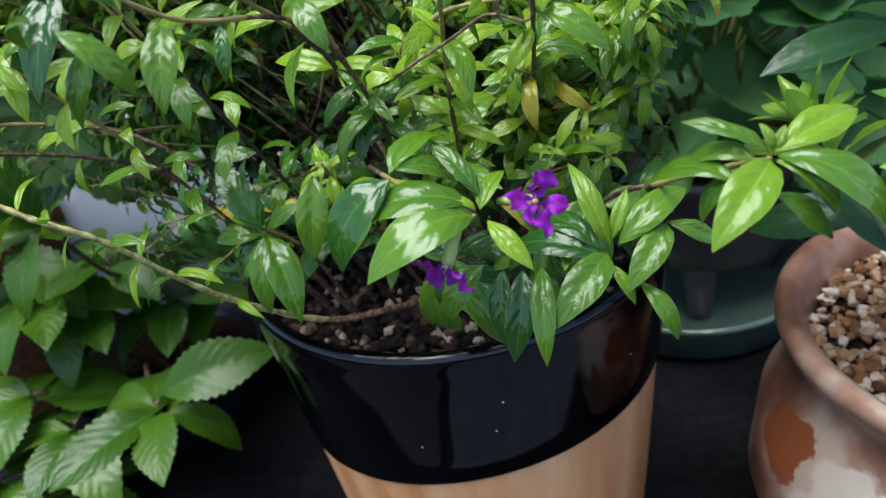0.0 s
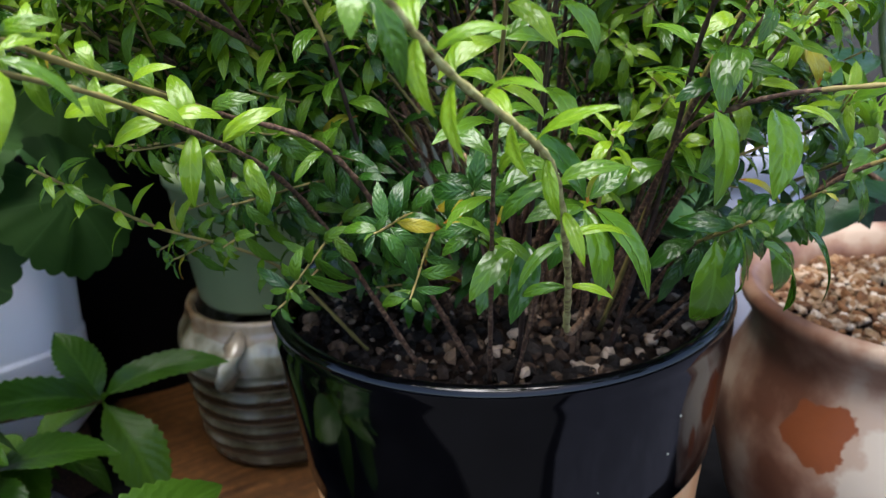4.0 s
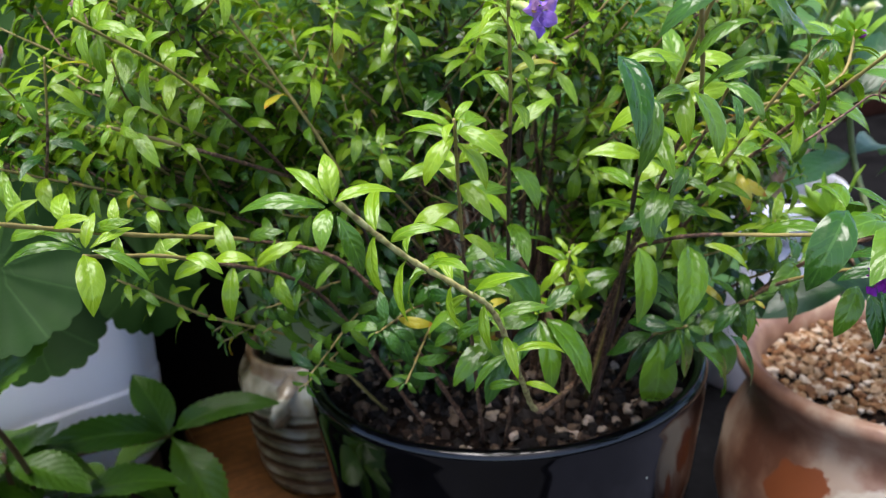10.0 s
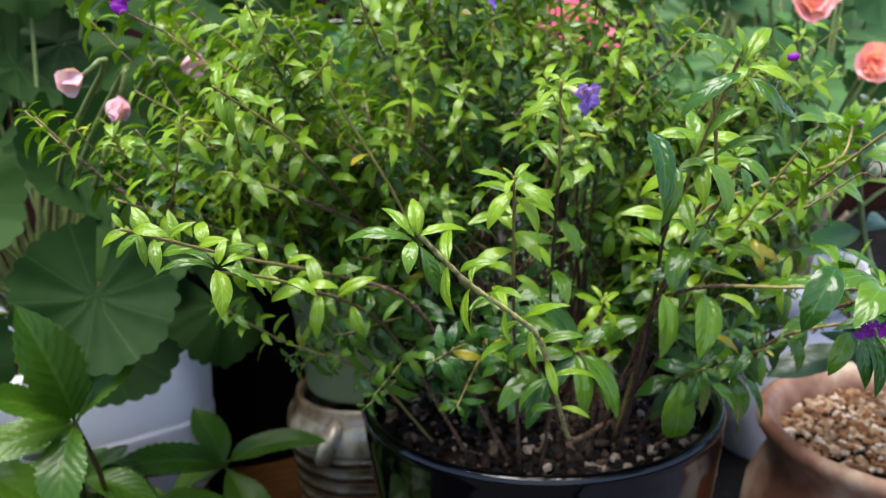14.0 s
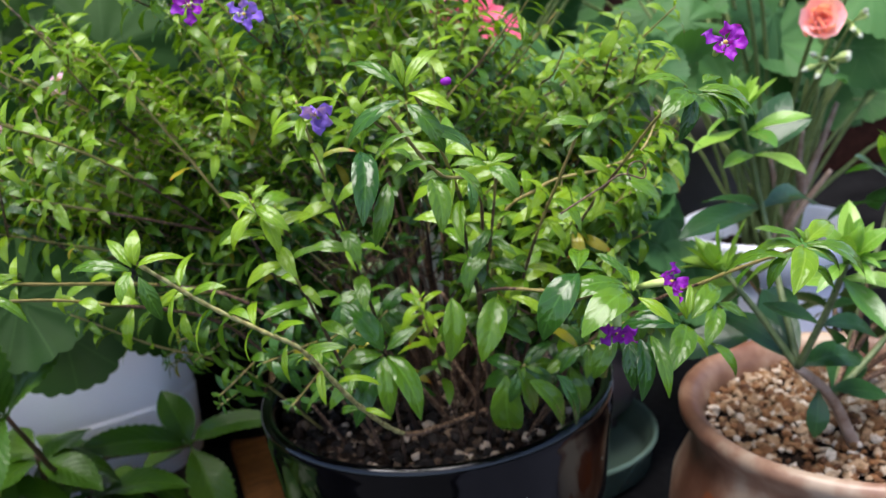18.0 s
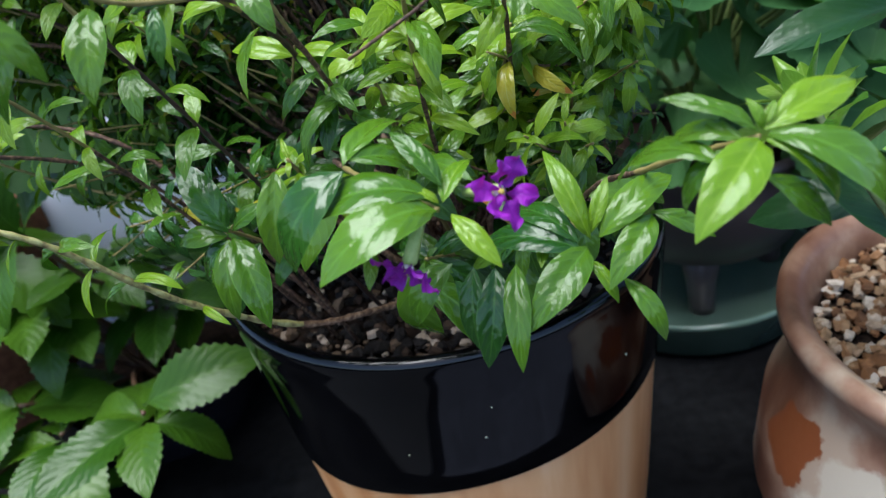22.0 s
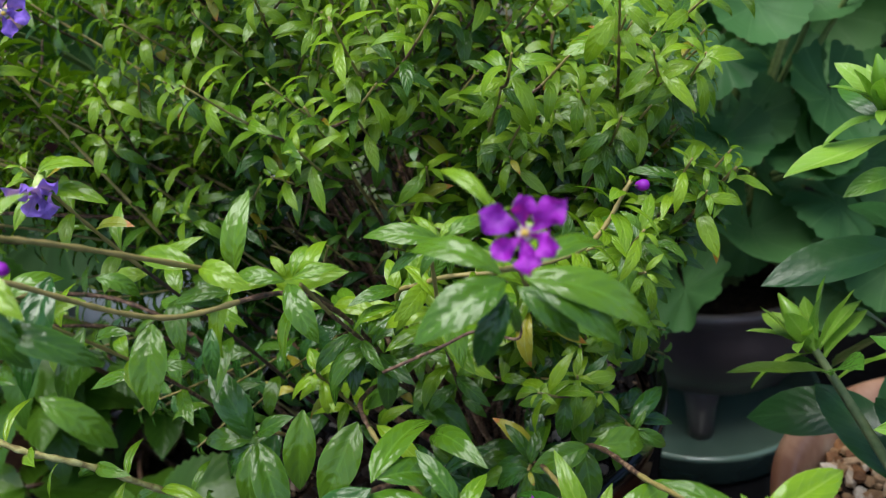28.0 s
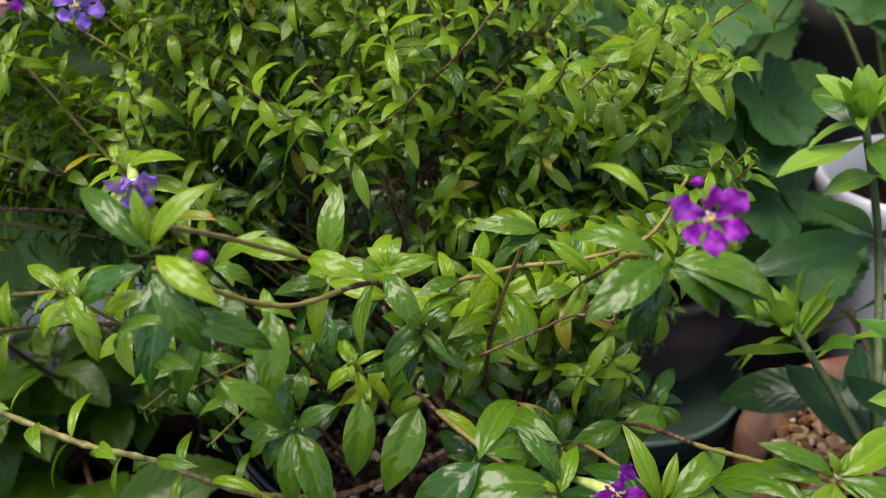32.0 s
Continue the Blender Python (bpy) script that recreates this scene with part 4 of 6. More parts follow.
# the tall tuft with a bud
leaf_to((-0.0773, 0.1450, 0.3955), (-0.0918, 0.1553, 0.4021), 0.26, 1)
leaf_to((-0.0763, 0.1449, 0.3962), (-0.0651, 0.1488, 0.4048), 0.30, 0)
leaf_to((-0.0787, 0.1445, 0.3927), (-0.0926, 0.1489, 0.3801), 0.30, 2)
leaf_to((-0.0760, 0.1444, 0.3947), (-0.0663, 0.1354, 0.3881), 0.34, 0)
leaf_to((-0.0768, 0.1437, 0.3918), (-0.0714, 0.1378, 0.3772), 0.36, 1)
leaf_to((-0.0770, 0.1454, 0.3970), (-0.0772, 0.1481, 0.4059), 0.34, 0)
leaf_to((-0.0761, 0.1411, 0.3836), (-0.0871, 0.1484, 0.3765), 0.30, 1)
leaf_to((-0.0744, 0.1410, 0.3849), (-0.0605, 0.1402, 0.3736), 0.30, 1)
leaf_to((-0.0724, 0.1377, 0.3758), (-0.0832, 0.1490, 0.3677), 0.24, 1)
leaf_to((-0.0683, 0.1360, 0.3739), (-0.0599, 0.1383, 0.3607), 0.34, 1)
# the tuft with the high flower
leaf_to((0.0093, 0.1422, 0.3843), (-0.0044, 0.1333, 0.3778), 0.44, 1)
leaf_to((0.0122, 0.1425, 0.3844), (0.0319, 0.1424, 0.3729), 0.32, 1)
leaf_to((0.0130, 0.1422, 0.3837), (0.0262, 0.1377, 0.3733), 0.34, 1)
leaf_to((0.0110, 0.1418, 0.3833), (0.0185, 0.1389, 0.3724), 0.34, 1)
leaf_to((0.0093, 0.1413, 0.3825), (0.0051, 0.1389, 0.3697), 0.36, 2)
leaf_to((0.0085, 0.1427, 0.3854), (-0.0048, 0.1502, 0.3887), 0.34, 1)
leaf_to((0.0083, 0.1473, 0.3942), (0.0015, 0.1561, 0.3991), 0.24, 0)
leaf_to((0.0142, 0.1434, 0.3860), (0.0251, 0.1542, 0.3834), 0.30, 1)
leaf_to((0.0092, 0.1409, 0.3818), (0.0104, 0.1418, 0.3747), 0.30, 1)
# the inner tuft
leaf_to((-0.0045, 0.1831, 0.3718), (-0.0205, 0.1825, 0.3729), 0.34, 1)
leaf_to((-0.0048, 0.1827, 0.3711), (-0.0162, 0.1816, 0.3662), 0.30, 1)
leaf_to((-0.0049, 0.1833, 0.3724), (-0.0094, 0.1891, 0.3754), 0.30, 0)
leaf_to((-0.0032, 0.1835, 0.3724), (0.0060, 0.1882, 0.3715), 0.36, 1)
leaf_to((-0.0036, 0.1827, 0.3710), (-0.0090, 0.1795, 0.3655), 0.30, 1)
leaf_to((-0.0041, 0.1834, 0.3723), (0.0002, 0.1892, 0.3743), 0.34, 0)
# the low inner tuft
leaf_to((-0.0396, 0.1881, 0.3623), (-0.0354, 0.1781, 0.3514), 0.40, 1)
leaf_to((-0.0390, 0.1885, 0.3632), (-0.0281, 0.1896, 0.3637), 0.34, 0)
leaf_to((-0.0405, 0.1883, 0.3629), (-0.0528, 0.1897, 0.3629), 0.36, 1)
leaf_to((-0.0402, 0.1888, 0.3637), (-0.0428, 0.1928, 0.3676), 0.38, 0)
leaf_to((-0.0387, 0.1888, 0.3636), (-0.0355, 0.1956, 0.3675), 0.36, 0)
leaf_to((-0.0530, 0.1869, 0.3619), (-0.0657, 0.1856, 0.3611), 0.34, 1)
leaf_to((-0.0544, 0.1860, 0.3603), (-0.0655, 0.1884, 0.3579), 0.30, 1)
# leaves hanging from the long twig
leaf_to((-0.0646, 0.1719, 0.3648), (-0.0636, 0.1617, 0.3494), 0.44, 1)
leaf_to((-0.0525, 0.1716, 0.3626), (-0.0523, 0.1683, 0.3518), 0.34, 2)
leaf_to((-0.0754, 0.1762, 0.3745), (-0.0684, 0.1779, 0.3681), 0.40, 1)
leaf_to((-0.0846, 0.1761, 0.3756), (-0.0870, 0.1610, 0.3556), 0.36, 2)
leaf_to((-0.0787, 0.1713, 0.3656), (-0.0833, 0.1659, 0.3470), 0.30, 1)
# the two puckered leaves
leaf_to((-0.0514, 0.2102, 0.3105), (-0.0533, 0.2041, 0.2869), 0.40, 1)
leaf_to((-0.0356, 0.2048, 0.3090), (-0.0444, 0.1930, 0.2885), 0.46, 1)
leaf_to((-0.0304, 0.2031, 0.3087), (-0.0178, 0.1961, 0.2982), 0.28, 0)
leaf_to((-0.0151, 0.1980, 0.3079), (0.0017, 0.1814, 0.3141), 0.30, 1)
# the left tuft
leaf_to((-0.2091, 0.2212, 0.3398), (-0.2063, 0.2268, 0.3471), 0.36, 0)
leaf_to((-0.2096, 0.2209, 0.3381), (-0.2085, 0.2125, 0.3251), 0.44, 0)
leaf_to((-0.2105, 0.2214, 0.3390), (-0.2273, 0.2267, 0.3388), 0.24, 1)
leaf_to((-0.2083, 0.2207, 0.3389), (-0.1953, 0.2183, 0.3295), 0.26, 1)
leaf_to((-0.2082, 0.2209, 0.3397), (-0.1966, 0.2242, 0.3410), 0.26, 0)
leaf_to((-0.2099, 0.2215, 0.3398), (-0.2187, 0.2315, 0.3423), 0.26, 1)

small_flower((0.005, 0.150, 0.3235), (0.55, -0.78, 0.30), 0.0128, tube=0.012)
small_flower((-0.0145, 0.150, 0.311), (-0.40, -0.62, -0.68), 0.0128, tube=0.0125)
small_flower((-0.0945, 0.199, 0.3865), (0.25, -0.90, -0.25), 0.0138, LILAC, 1.1)
small_flower((0.013, 0.131, 0.398), (-0.15, -1.0, 0.55), 0.0115)
small_flower((-0.126, 0.245, 0.425), (-0.3, -0.9, 0.1), 0.013)
small_flower((-0.109, 0.235, 0.420), (0.5, -0.9, 0.2), 0.012, LILAC)
small_flower((-0.228, 0.230, 0.422), (-0.4, -0.8, 0.1), 0.013)
flower_bud((-0.067, 0.138, 0.397), (0.6, -0.6, 0.1), 0.0030)
flower_bud((0.0415, 0.210, 0.3675), (0.6, -0.7, 0.3), 0.0036)

# a dead curled twig end
loop = [(-0.020 + 0.012 * u, 0.176 - 0.002 * u, 0.345 + 0.006 * u) for u in (0.0, 0.6, 1.2, 1.8)] + [(0.007 + 0.0035 * math.cos(a), 0.172, 0.356 + 0.0035 * math.sin(a)) for a in (-0.9, 0.0, 1.0, 2.0, 3.0, 4.0)]
v, f = sweep(spline(loop, 40) - OFF, np.linspace(0.0004, 0.00025, 40), 6)
child("dry_twig", mesh_from("dry_twig", v, f, [STEM_BROWN]), shrub, None, "curled dry twig end")

# the crowd of inner and rear branches
R = random.Random(11)
for i in range(84):
    a = 2.399963 * i + R.uniform(-0.2, 0.2)
    lift = R.random()
    br = 0.004 + 0.030 * math.sqrt(R.random())
    bx, by = POT.x + 0.006 + br * math.cos(a), POT.y + 0.014 + br * math.sin(a)
    reach = (0.06 + 0.17 * (1 - lift) ** 0.7) * R.uniform(0.8, 1.15)
    tx, ty = POT.x + reach * math.cos(a) * (1.08 if math.cos(a) > 0 else 1.28), POT.y + reach * math.sin(a)
    tz = 0.30 + 0.165 * lift + R.uniform(-0.02, 0.015)
    tx = min(tx, 0.075 + R.uniform(-0.03, 0.0))
    tx = min(tx, 0.068 - 0.45 * max(0.0, ty - 0.30) + R.uniform(-0.02, 0.0))
    if ty > 0.36 and tx > 0.0:
        tx *= 0.5
    if tx < -0.13:
        tz = max(tz, 0.345 + R.uniform(0, 0.02))
        tx = max(tx, -0.235)
    if tx > 0.012:
        tz = min(tz, 0.388 - R.uniform(0, 0.03))
    low = 0.300 if tx < -0.055 else 0.255
    if ty < low:
        ty = low + R.uniform(0, 0.04)
        tz = max(tz, 0.325)
    mid = ((bx * 0.55 + tx * 0.45) + R.uniform(-0.012, 0.012), (by * 0.55 + ty * 0.45) + R.uniform(-0.012, 0.012), 0.203 + (tz - 0.203) * 0.62)
    tip = (tx, ty, tz)
    wood = R.choice((STEM_BROWN, STEM_BROWN, STEM_DARK))
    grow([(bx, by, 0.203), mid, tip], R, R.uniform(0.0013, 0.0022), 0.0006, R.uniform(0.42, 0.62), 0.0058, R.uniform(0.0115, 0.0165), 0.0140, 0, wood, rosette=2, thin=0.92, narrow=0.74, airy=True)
    for s in range(6):
        u = R.uniform(0.05, 1.0)
        o = np.array(mid) + (np.array(tip) - np.array(mid)) * (u - 0.3) / 0.7
        if u < 0.3:
            o = np.array((bx, by, 0.203)) + (np.array(mid) - np.array((bx, by, 0.203))) * (0.62 + 1.25 * u)
        b = a + R.uniform(-1.4, 1.4)
        ln = R.uniform(0.03, 0.07)
        e = o + np.array((math.cos(b) * ln * 0.75, math.sin(b) * ln * 0.75, ln * R.uniform(0.3, 0.9)))
        e[1] = max(e[1], low - 0.015)
        e[0] = min(e[0], 0.072 - 0.45 * max(0.0, e[1] - 0.30))
        if e[0] < -0.12:
            e[2] = max(e[2], 0.330)
        # the lower the shoot, the more canopy shade is painted into its leaves
        grow([o, (o + e) / 2 + np.array((0, 0, -0.003)), e], R, 0.0008, 0.0005, 0.12, 0.0054, R.uniform(0.0115, 0.016), 0.0138, 0, STEM_BROWN, rosette=2, thin=0.9, narrow=0.74, shade=max(0.0, 0.5 - 3.2 * (e[2] - 0.26)), airy=True)

# bright leafy branches on the side of the gravel pot
R = random.Random(23)
for i in range(20):
    b0 = np.array((POT.x + R.uniform(0.0, 0.04), POT.y - R.uniform(0.0, 0.03), 0.203))
    e = np.array((R.uniform(-0.005, 0.052), R.uniform(0.225, 0.335), R.uniform(0.285, 0.375)))
    e[2] = min(e[2], 0.385 - 1.3 * max(0.0, e[0] - 0.015))
    mid = b0 * 0.5 + e * 0.5 + np.array((R.uniform(-0.01, 0.01), R.uniform(-0.01, 0.01), 0.016))
    grow([b0, mid, e], R, R.uniform(0.0010, 0.0016), 0.0006, R.uniform(0.4, 0.55), 0.0056, R.uniform(0.0125, 0.0165), 0.0145, 0, STEM_BROWN, rosette=3, thin=0.95, narrow=0.78, shade=0.15)
    for k in range(3):
        o = mid + (e - mid) * R.uniform(0.1, 0.9)
        t = o + np.array((R.uniform(-0.03, 0.022), R.uniform(-0.035, 0.01), R.uniform(0.005, 0.03)))
        grow([o, (o + t) / 2 + np.array((0, 0, -0.002)), t], R, 0.0008, 0.0005, 0.15, 0.0055, R.uniform(0.012, 0.016), 0.014, 0, STEM_BROWN, rosette=2, thin=0.95, narrow=0.78)

# bare stems that rise from the soil in the open front
for knots in (((-0.012, 0.310, 0.203), (-0.020, 0.297, 0.225), (-0.034, 0.292, 0.254), (-0.046, 0.300, 0.285)), ((-0.006, 0.306, 0.203), (-0.010, 0.298, 0.225), (-0.020, 0.294, 0.258), (-0.034, 0.290, 0.285)), ((0.000, 0.312, 0.203), (-0.003, 0.297, 0.232), (0.000, 0.291, 0.256), (0.006, 0.284, 0.290)), ((-0.018, 0.318, 0.203), (-0.027, 0.310, 0.230), (-0.022, 0.302, 0.264), (-0.012, 0.300, 0.290)), ((0.005, 0.316, 0.203), (0.007, 0.305, 0.236), (-0.006, 0.301, 0.268), (-0.016, 0.305, 0.295)), ((-0.030, 0.316, 0.203), (-0.044, 0.304, 0.228), (-0.062, 0.292, 0.258), (-0.080, 0.285, 0.290))):
    pts = spline(knots, 26) - OFF
    v, f = sweep(pts, np.linspace(0.0015, 0.0009, 26) * np.array([(1.15, 0.9, 1.0)[k % 3] for k in range(26)]), 7)
    child("branch", mesh_from("branch", v, f, [STEM_PEELED]), shrub, None, "bare pale brown stem")


def hollow(e):
    """True in the open front of the shrub, where no low shoot grows."""
    return -0.068 < e[0] < -0.008 and e[1] < 0.300


# short low shoots over the soil, leaf colours darkened for the shade there
R = random.Random(17)
for i in range(14):
    a = radians(150 + 250 * i / 14) + R.uniform(-0.2, 0.2)
    b0 = np.array((POT.x + 0.035 * math.cos(a), POT.y + 0.012 + 0.03 * math.sin(a), 0.203))
    ln = R.uniform(0.03, 0.055)
    e = b0 + np.array((math.cos(a) * ln, math.sin(a) * ln * 0.6, R.uniform(0.03, 0.065)))
    if hollow(e):
        continue
    grow([b0, (b0 + e) / 2 + np.array((0, 0, 0.008)), e], R, 0.0009, 0.0005, 0.3, 0.006, R.uniform(0.013, 0.018), 0.014, 0, STEM_BROWN, 0.45, rosette=2, shade=0.8, narrow=0.8)

for i in range(40):
    a = radians(115 + 235 * (i / 40) ** 1.25) + R.uniform(-0.15, 0.15)
    b0 = np.array((POT.x + 0.03 * math.cos(a), POT.y + 0.012 + 0.025 * math.sin(a), 0.222 + R.uniform(0, 0.02)))
    far = R.uniform(0.055, 0.13)
    e = np.array((POT.x + far * math.cos(a) * 1.1, POT.y + max(-0.088, far * math.sin(a)), R.uniform(0.250, 0.305)))
    e[0] = max(-0.155, min(e[0], 0.06))
    if hollow(e):
        continue
    grow([b0, (b0 + e) / 2 + np.array((0, 0, 0.014)), e], R, 0.0010, 0.0005, 0.3, 0.0064, R.uniform(0.012, 0.016), 0.0135, 0, STEM_BROWN, 0.3, rosette=2, shade=0.75, narrow=0.78)

for i in range(18):
    a = radians(150 + 62 * i / 18) + R.uniform(-0.1, 0.1)
    b0 = np.array((POT.x + 0.04 * math.cos(a), POT.y + 0.012 + 0.03 * math.sin(a), 0.235 + R.uniform(0, 0.02)))
    far = R.uniform(0.115, 0.165)
    e = np.array((POT.x + far * math.cos(a), max(0.285, POT.y + far * math.sin(a)), R.uniform(0.255, 0.320)))
    grow([b0, (b0 + e) / 2 + np.array((0, 0, 0.016)), e], R, 0.0010, 0.0005, 0.25, 0.0062, R.uniform(0.013, 0.017), 0.014, 0, STEM_BROWN, 0.2, rosette=2, shade=0.35, narrow=0.78)


# ---- the tan-pink pot with gravel, and its evergreen shrub ----
def stem_part(parent, knots, r0, r1, mat, name="stem", sides=7, n=18):
    off = np.array(parent.matrix_basis.translation)
    pts = spline(knots, n) - off
    rad = np.linspace(r0, r1, n)
    v, f = sweep(pts, rad, sides)
    return child(name, mesh_from(name, v, f, [mat]), parent)


GPOT = Vector((0.205, 0.283, 0.0))
gravel_pot = thing("gravel_pot", GPOT, "tan-pink glazed round pot with rust flushes, topped with gravel", "plant pot")
lathe("pot_body", [(0.0, 0.0), (0.060, 0.0), (0.072, 0.006), (0.100, 0.045), (0.109, 0.085), (0.104, 0.120), (0.093, 0.142), (0.0905, 0.152), (0.094, 0.161), (0.0985, 0.168), (0.0985, 0.173), (0.094, 0.176), (0.087, 0.171), (0.083, 0.158), (0.082, 0.12), (0.06, 0.02), (0.0, 0.015)], SHINO, gravel_pot, "", 96, 0.012, closed=False)
soil_disc(gravel_pot, 0.086, 0.155, SOIL, 0.002, "soil", 4)
scatter_stones(gravel_pot, 290, 1500, 0.083, lambda x, y: 0.157 + 0.004 * (1 - (x * x + y * y) / 0.007), (0.0040, 0.0090), GRAVEL, 8, lambda x, y: y < 0.02 and x < 0.07, 0.75)

evergreen = thing("evergreen_shrub", GPOT + Vector((0, 0, 0.16)), "glossy dark-leaved evergreen shrub with pale green buds in the gravel pot", "plant")
BROAD = [blade(0.36, c, 0.35, 0.52, 9, 5, wv, sharp=0.8, stalk=0.06) for c, wv in ((0.3, 0.02), (0.6, 0.05), (0.05, 0.03))]
BROAD_MESH = {m.name: [mesh_from("leaf", b[0], b[1], [m], b[2]) for b in BROAD] for m in (SHRUB_LEAF, SHRUB_MID, SHRUB_YOUNG)}
RE = random.Random(21)


def evergreen_shoot(knots, tuft, size, young=True, collar=4, bud=True):
    """A stem with leaves below its tip and an upright pale bud between narrow young leaves."""
    st = stem_part(evergreen, knots, 0.0020, 0.0014, EVERGREEN_STEM if young else STEM_BROWN, "stem")
    off = Vector(evergreen.location)
    tip, prev = Vector(knots[-1]) - off, Vector(knots[-2]) - off
    ax = (tip - prev).normalized()
    side = ax.orthogonal().normalized()
    for k in range(tuft):
        a = k * 2.4 + RE.uniform(-0.3, 0.3)
        d = Matrix.Rotation(a, 3, ax) @ side
        rise = 0.35 + 1.5 * k / tuft
        child("leaf", BROAD_MESH["shrub_young_leaf"][k % 3], st, frame_along(tip - ax * 0.004 * (1 - k / tuft), d + ax * rise, ax, size * RE.uniform(0.75, 1.05) * (1 - 0.3 * k / tuft), RE.uniform(-0.4, 0.4), 0.62))
    for k in range(5 if tuft else 0):
        a = k * 1.257 + RE.uniform(-0.3, 0.3)
        d = Matrix.Rotation(a, 3, ax) @ side
        child("leaf", BROAD_MESH["shrub_mid_leaf" if k % 2 else "shrub_young_leaf"][k % 3], st, frame_along(tip - ax * (0.007 + 0.002 * k), d + ax * RE.uniform(0.25, 0.7), ax, size * RE.uniform(1.05, 1.4), RE.uniform(-0.4, 0.4), 0.8))
    for k in range(collar):
        a = k * 2 * math.pi / max(1, collar) + RE.uniform(-0.4, 0.4)
        d = Matrix.Rotation(a, 3, ax) @ side
        at = tip - ax * ((0.014 if tuft else 0.002) + 0.012 * (k % 2))
        child("leaf", BROAD_MESH["shrub_leaf"][k % 3], st, frame_along(at, d + ax * 0.15 + Vector((0, 0, -0.1)), Vector((0, 0, 1)) + ax * 0.4, size * RE.uniform(1.3, 1.8), RE.uniform(-0.5, 0.5), 1.05))
    if bud:
        pts = [tip - ax * 0.002, tip + ax * 0.006, tip + ax * 0.013, tip + ax * 0.02]
        v, f = sweep(pts, [0.0020, 0.0036, 0.0030, 0.0004], 10)
        for k in range(5):
            d = Matrix.Rotation(k * 1.257, 3, ax) @ side
            child("leaf", BROAD_MESH["shrub_young_leaf"][k % 3], st, frame_along(tip - ax * 0.002 + d * 0.0028, ax + d * (0.28 - 0.05 * k), ax * 0.2 - d, RE.uniform(0.017, 0.023), RE.uniform(-0.3, 0.3), 1.15))
        child("bud", mesh_from("bud", v, f, [SHRUB_YOUNG], np.full((len(v), 2), 0.3)), st, None, "plump pale green bud")


def evergreen_leaf(at, direction, size, up=(0, 0, 1), mat="shrub_leaf", widen=1.0, k=0, roll=0.0):
    child("leaf", BROAD_MESH[mat][k], evergreen, frame_along(Vector(at) - Vector(evergreen.location), direction, up, size, roll, widen))


FORK, KNEE = (0.135, 0.247, 0.224), (0.165, 0.257, 0.195)
stem_part(evergreen, [(0.187, 0.262, 0.156), KNEE, FORK], 0.0036, 0.0024, DRY_STEM, "trunk")
evergreen_shoot([FORK, (0.145, 0.275, 0.260), (0.150, 0.296, 0.297), (0.131, 0.288, 0.350)], 7, 0.030, True, 0)
for d, ln, k in (((-1, -0.25, 0.12), 0.058, 0), ((0.9, 0.2, 0.22), 0.062, 1), ((-0.1, 0.9, 0.1), 0.050, 0)):
    evergreen_leaf((0.151, 0.297, 0.294), d, ln, (0, -0.45, 1), "shrub_leaf", 0.85, k)
for d, ln, k in (((0.9, -0.3, 0.55), 0.034, 2), ((-0.7, -0.4, 0.3), 0.026, 1), ((0.35, -0.8, 0.15), 0.030, 1), ((0.75, 0.2, 0.9), 0.046, 0)):
    evergreen_leaf((0.141, 0.290, 0.325), d, ln, (0, -0.5, 1), "shrub_leaf" if k != 1 else "shrub_young_leaf", 0.95, k)
evergreen_shoot([FORK, (0.118, 0.258, 0.255), (0.106, 0.269, 0.276)], 9, 0.031, True, 0)
evergreen_shoot([FORK, (0.136, 0.228, 0.262), (0.131, 0.211, 0.292)], 9, 0.027, True, 0)
for d, ln, k in (((0.7, 0.35, -0.35), 0.036, 0), ((0.9, -0.2, 0.05), 0.038, 1), ((-0.2, 0.9, 0.1), 0.034, 2)):
    evergreen_leaf((0.135, 0.232, 0.252), d, ln, (0, -0.4, 1), "shrub_leaf", 1.15, k)
evergreen_shoot([KNEE, (0.205, 0.262, 0.22), (0.228, 0.245, 0.272)], 9, 0.032, True, 5)
evergreen_shoot([KNEE, (0.225, 0.300, 0.23), (0.262, 0.315, 0.300)], 9, 0.032, True, 5)
for d, ln, k in (((-1, 0.35, -0.05), 0.056, 0), ((-0.35, 0.6, 0.8), 0.052, 1), ((0.2, 0.8, 0.6), 0.050, 2), ((0.7, 0.5, 0.35), 0.050, 0), ((0.95, -0.1, 0.25), 0.046, 1)):
    evergreen_leaf((0.146, 0.285, 0.228) if k == 0 else FORK, d, ln, (0, -0.5, 1), "shrub_leaf", 1.1, k)
for at, d, ln, k in (((0.152, 0.252, 0.205), (-0.35, -0.5, -0.45), 0.026, 1), ((0.160, 0.255, 0.202), (0.9, -0.35, 0.0), 0.034, 0), ((0.165, 0.257, 0.198), (0.8, 0.5, 0.2), 0.045, 2)):
    evergreen_leaf(at, d, ln, (0, -0.4, 1), "shrub_leaf", 1.25, k)
for knots in ([KNEE, (0.20, 0.280, 0.215), (0.218, 0.290, 0.240)], [FORK, (0.155, 0.290, 0.235), (0.160, 0.320, 0.245)], [KNEE, (0.205, 0.300, 0.205), (0.225, 0.325, 0.220)], [KNEE, (0.225, 0.300, 0.200), (0.255, 0.300, 0.222)], [KNEE, (0.205, 0.262, 0.20), (0.228, 0.250, 0.206)], [KNEE, (0.215, 0.275, 0.20), (0.248, 0.266, 0.214)]):
    evergreen_shoot(knots, 0, 0.026, False, 4, False)



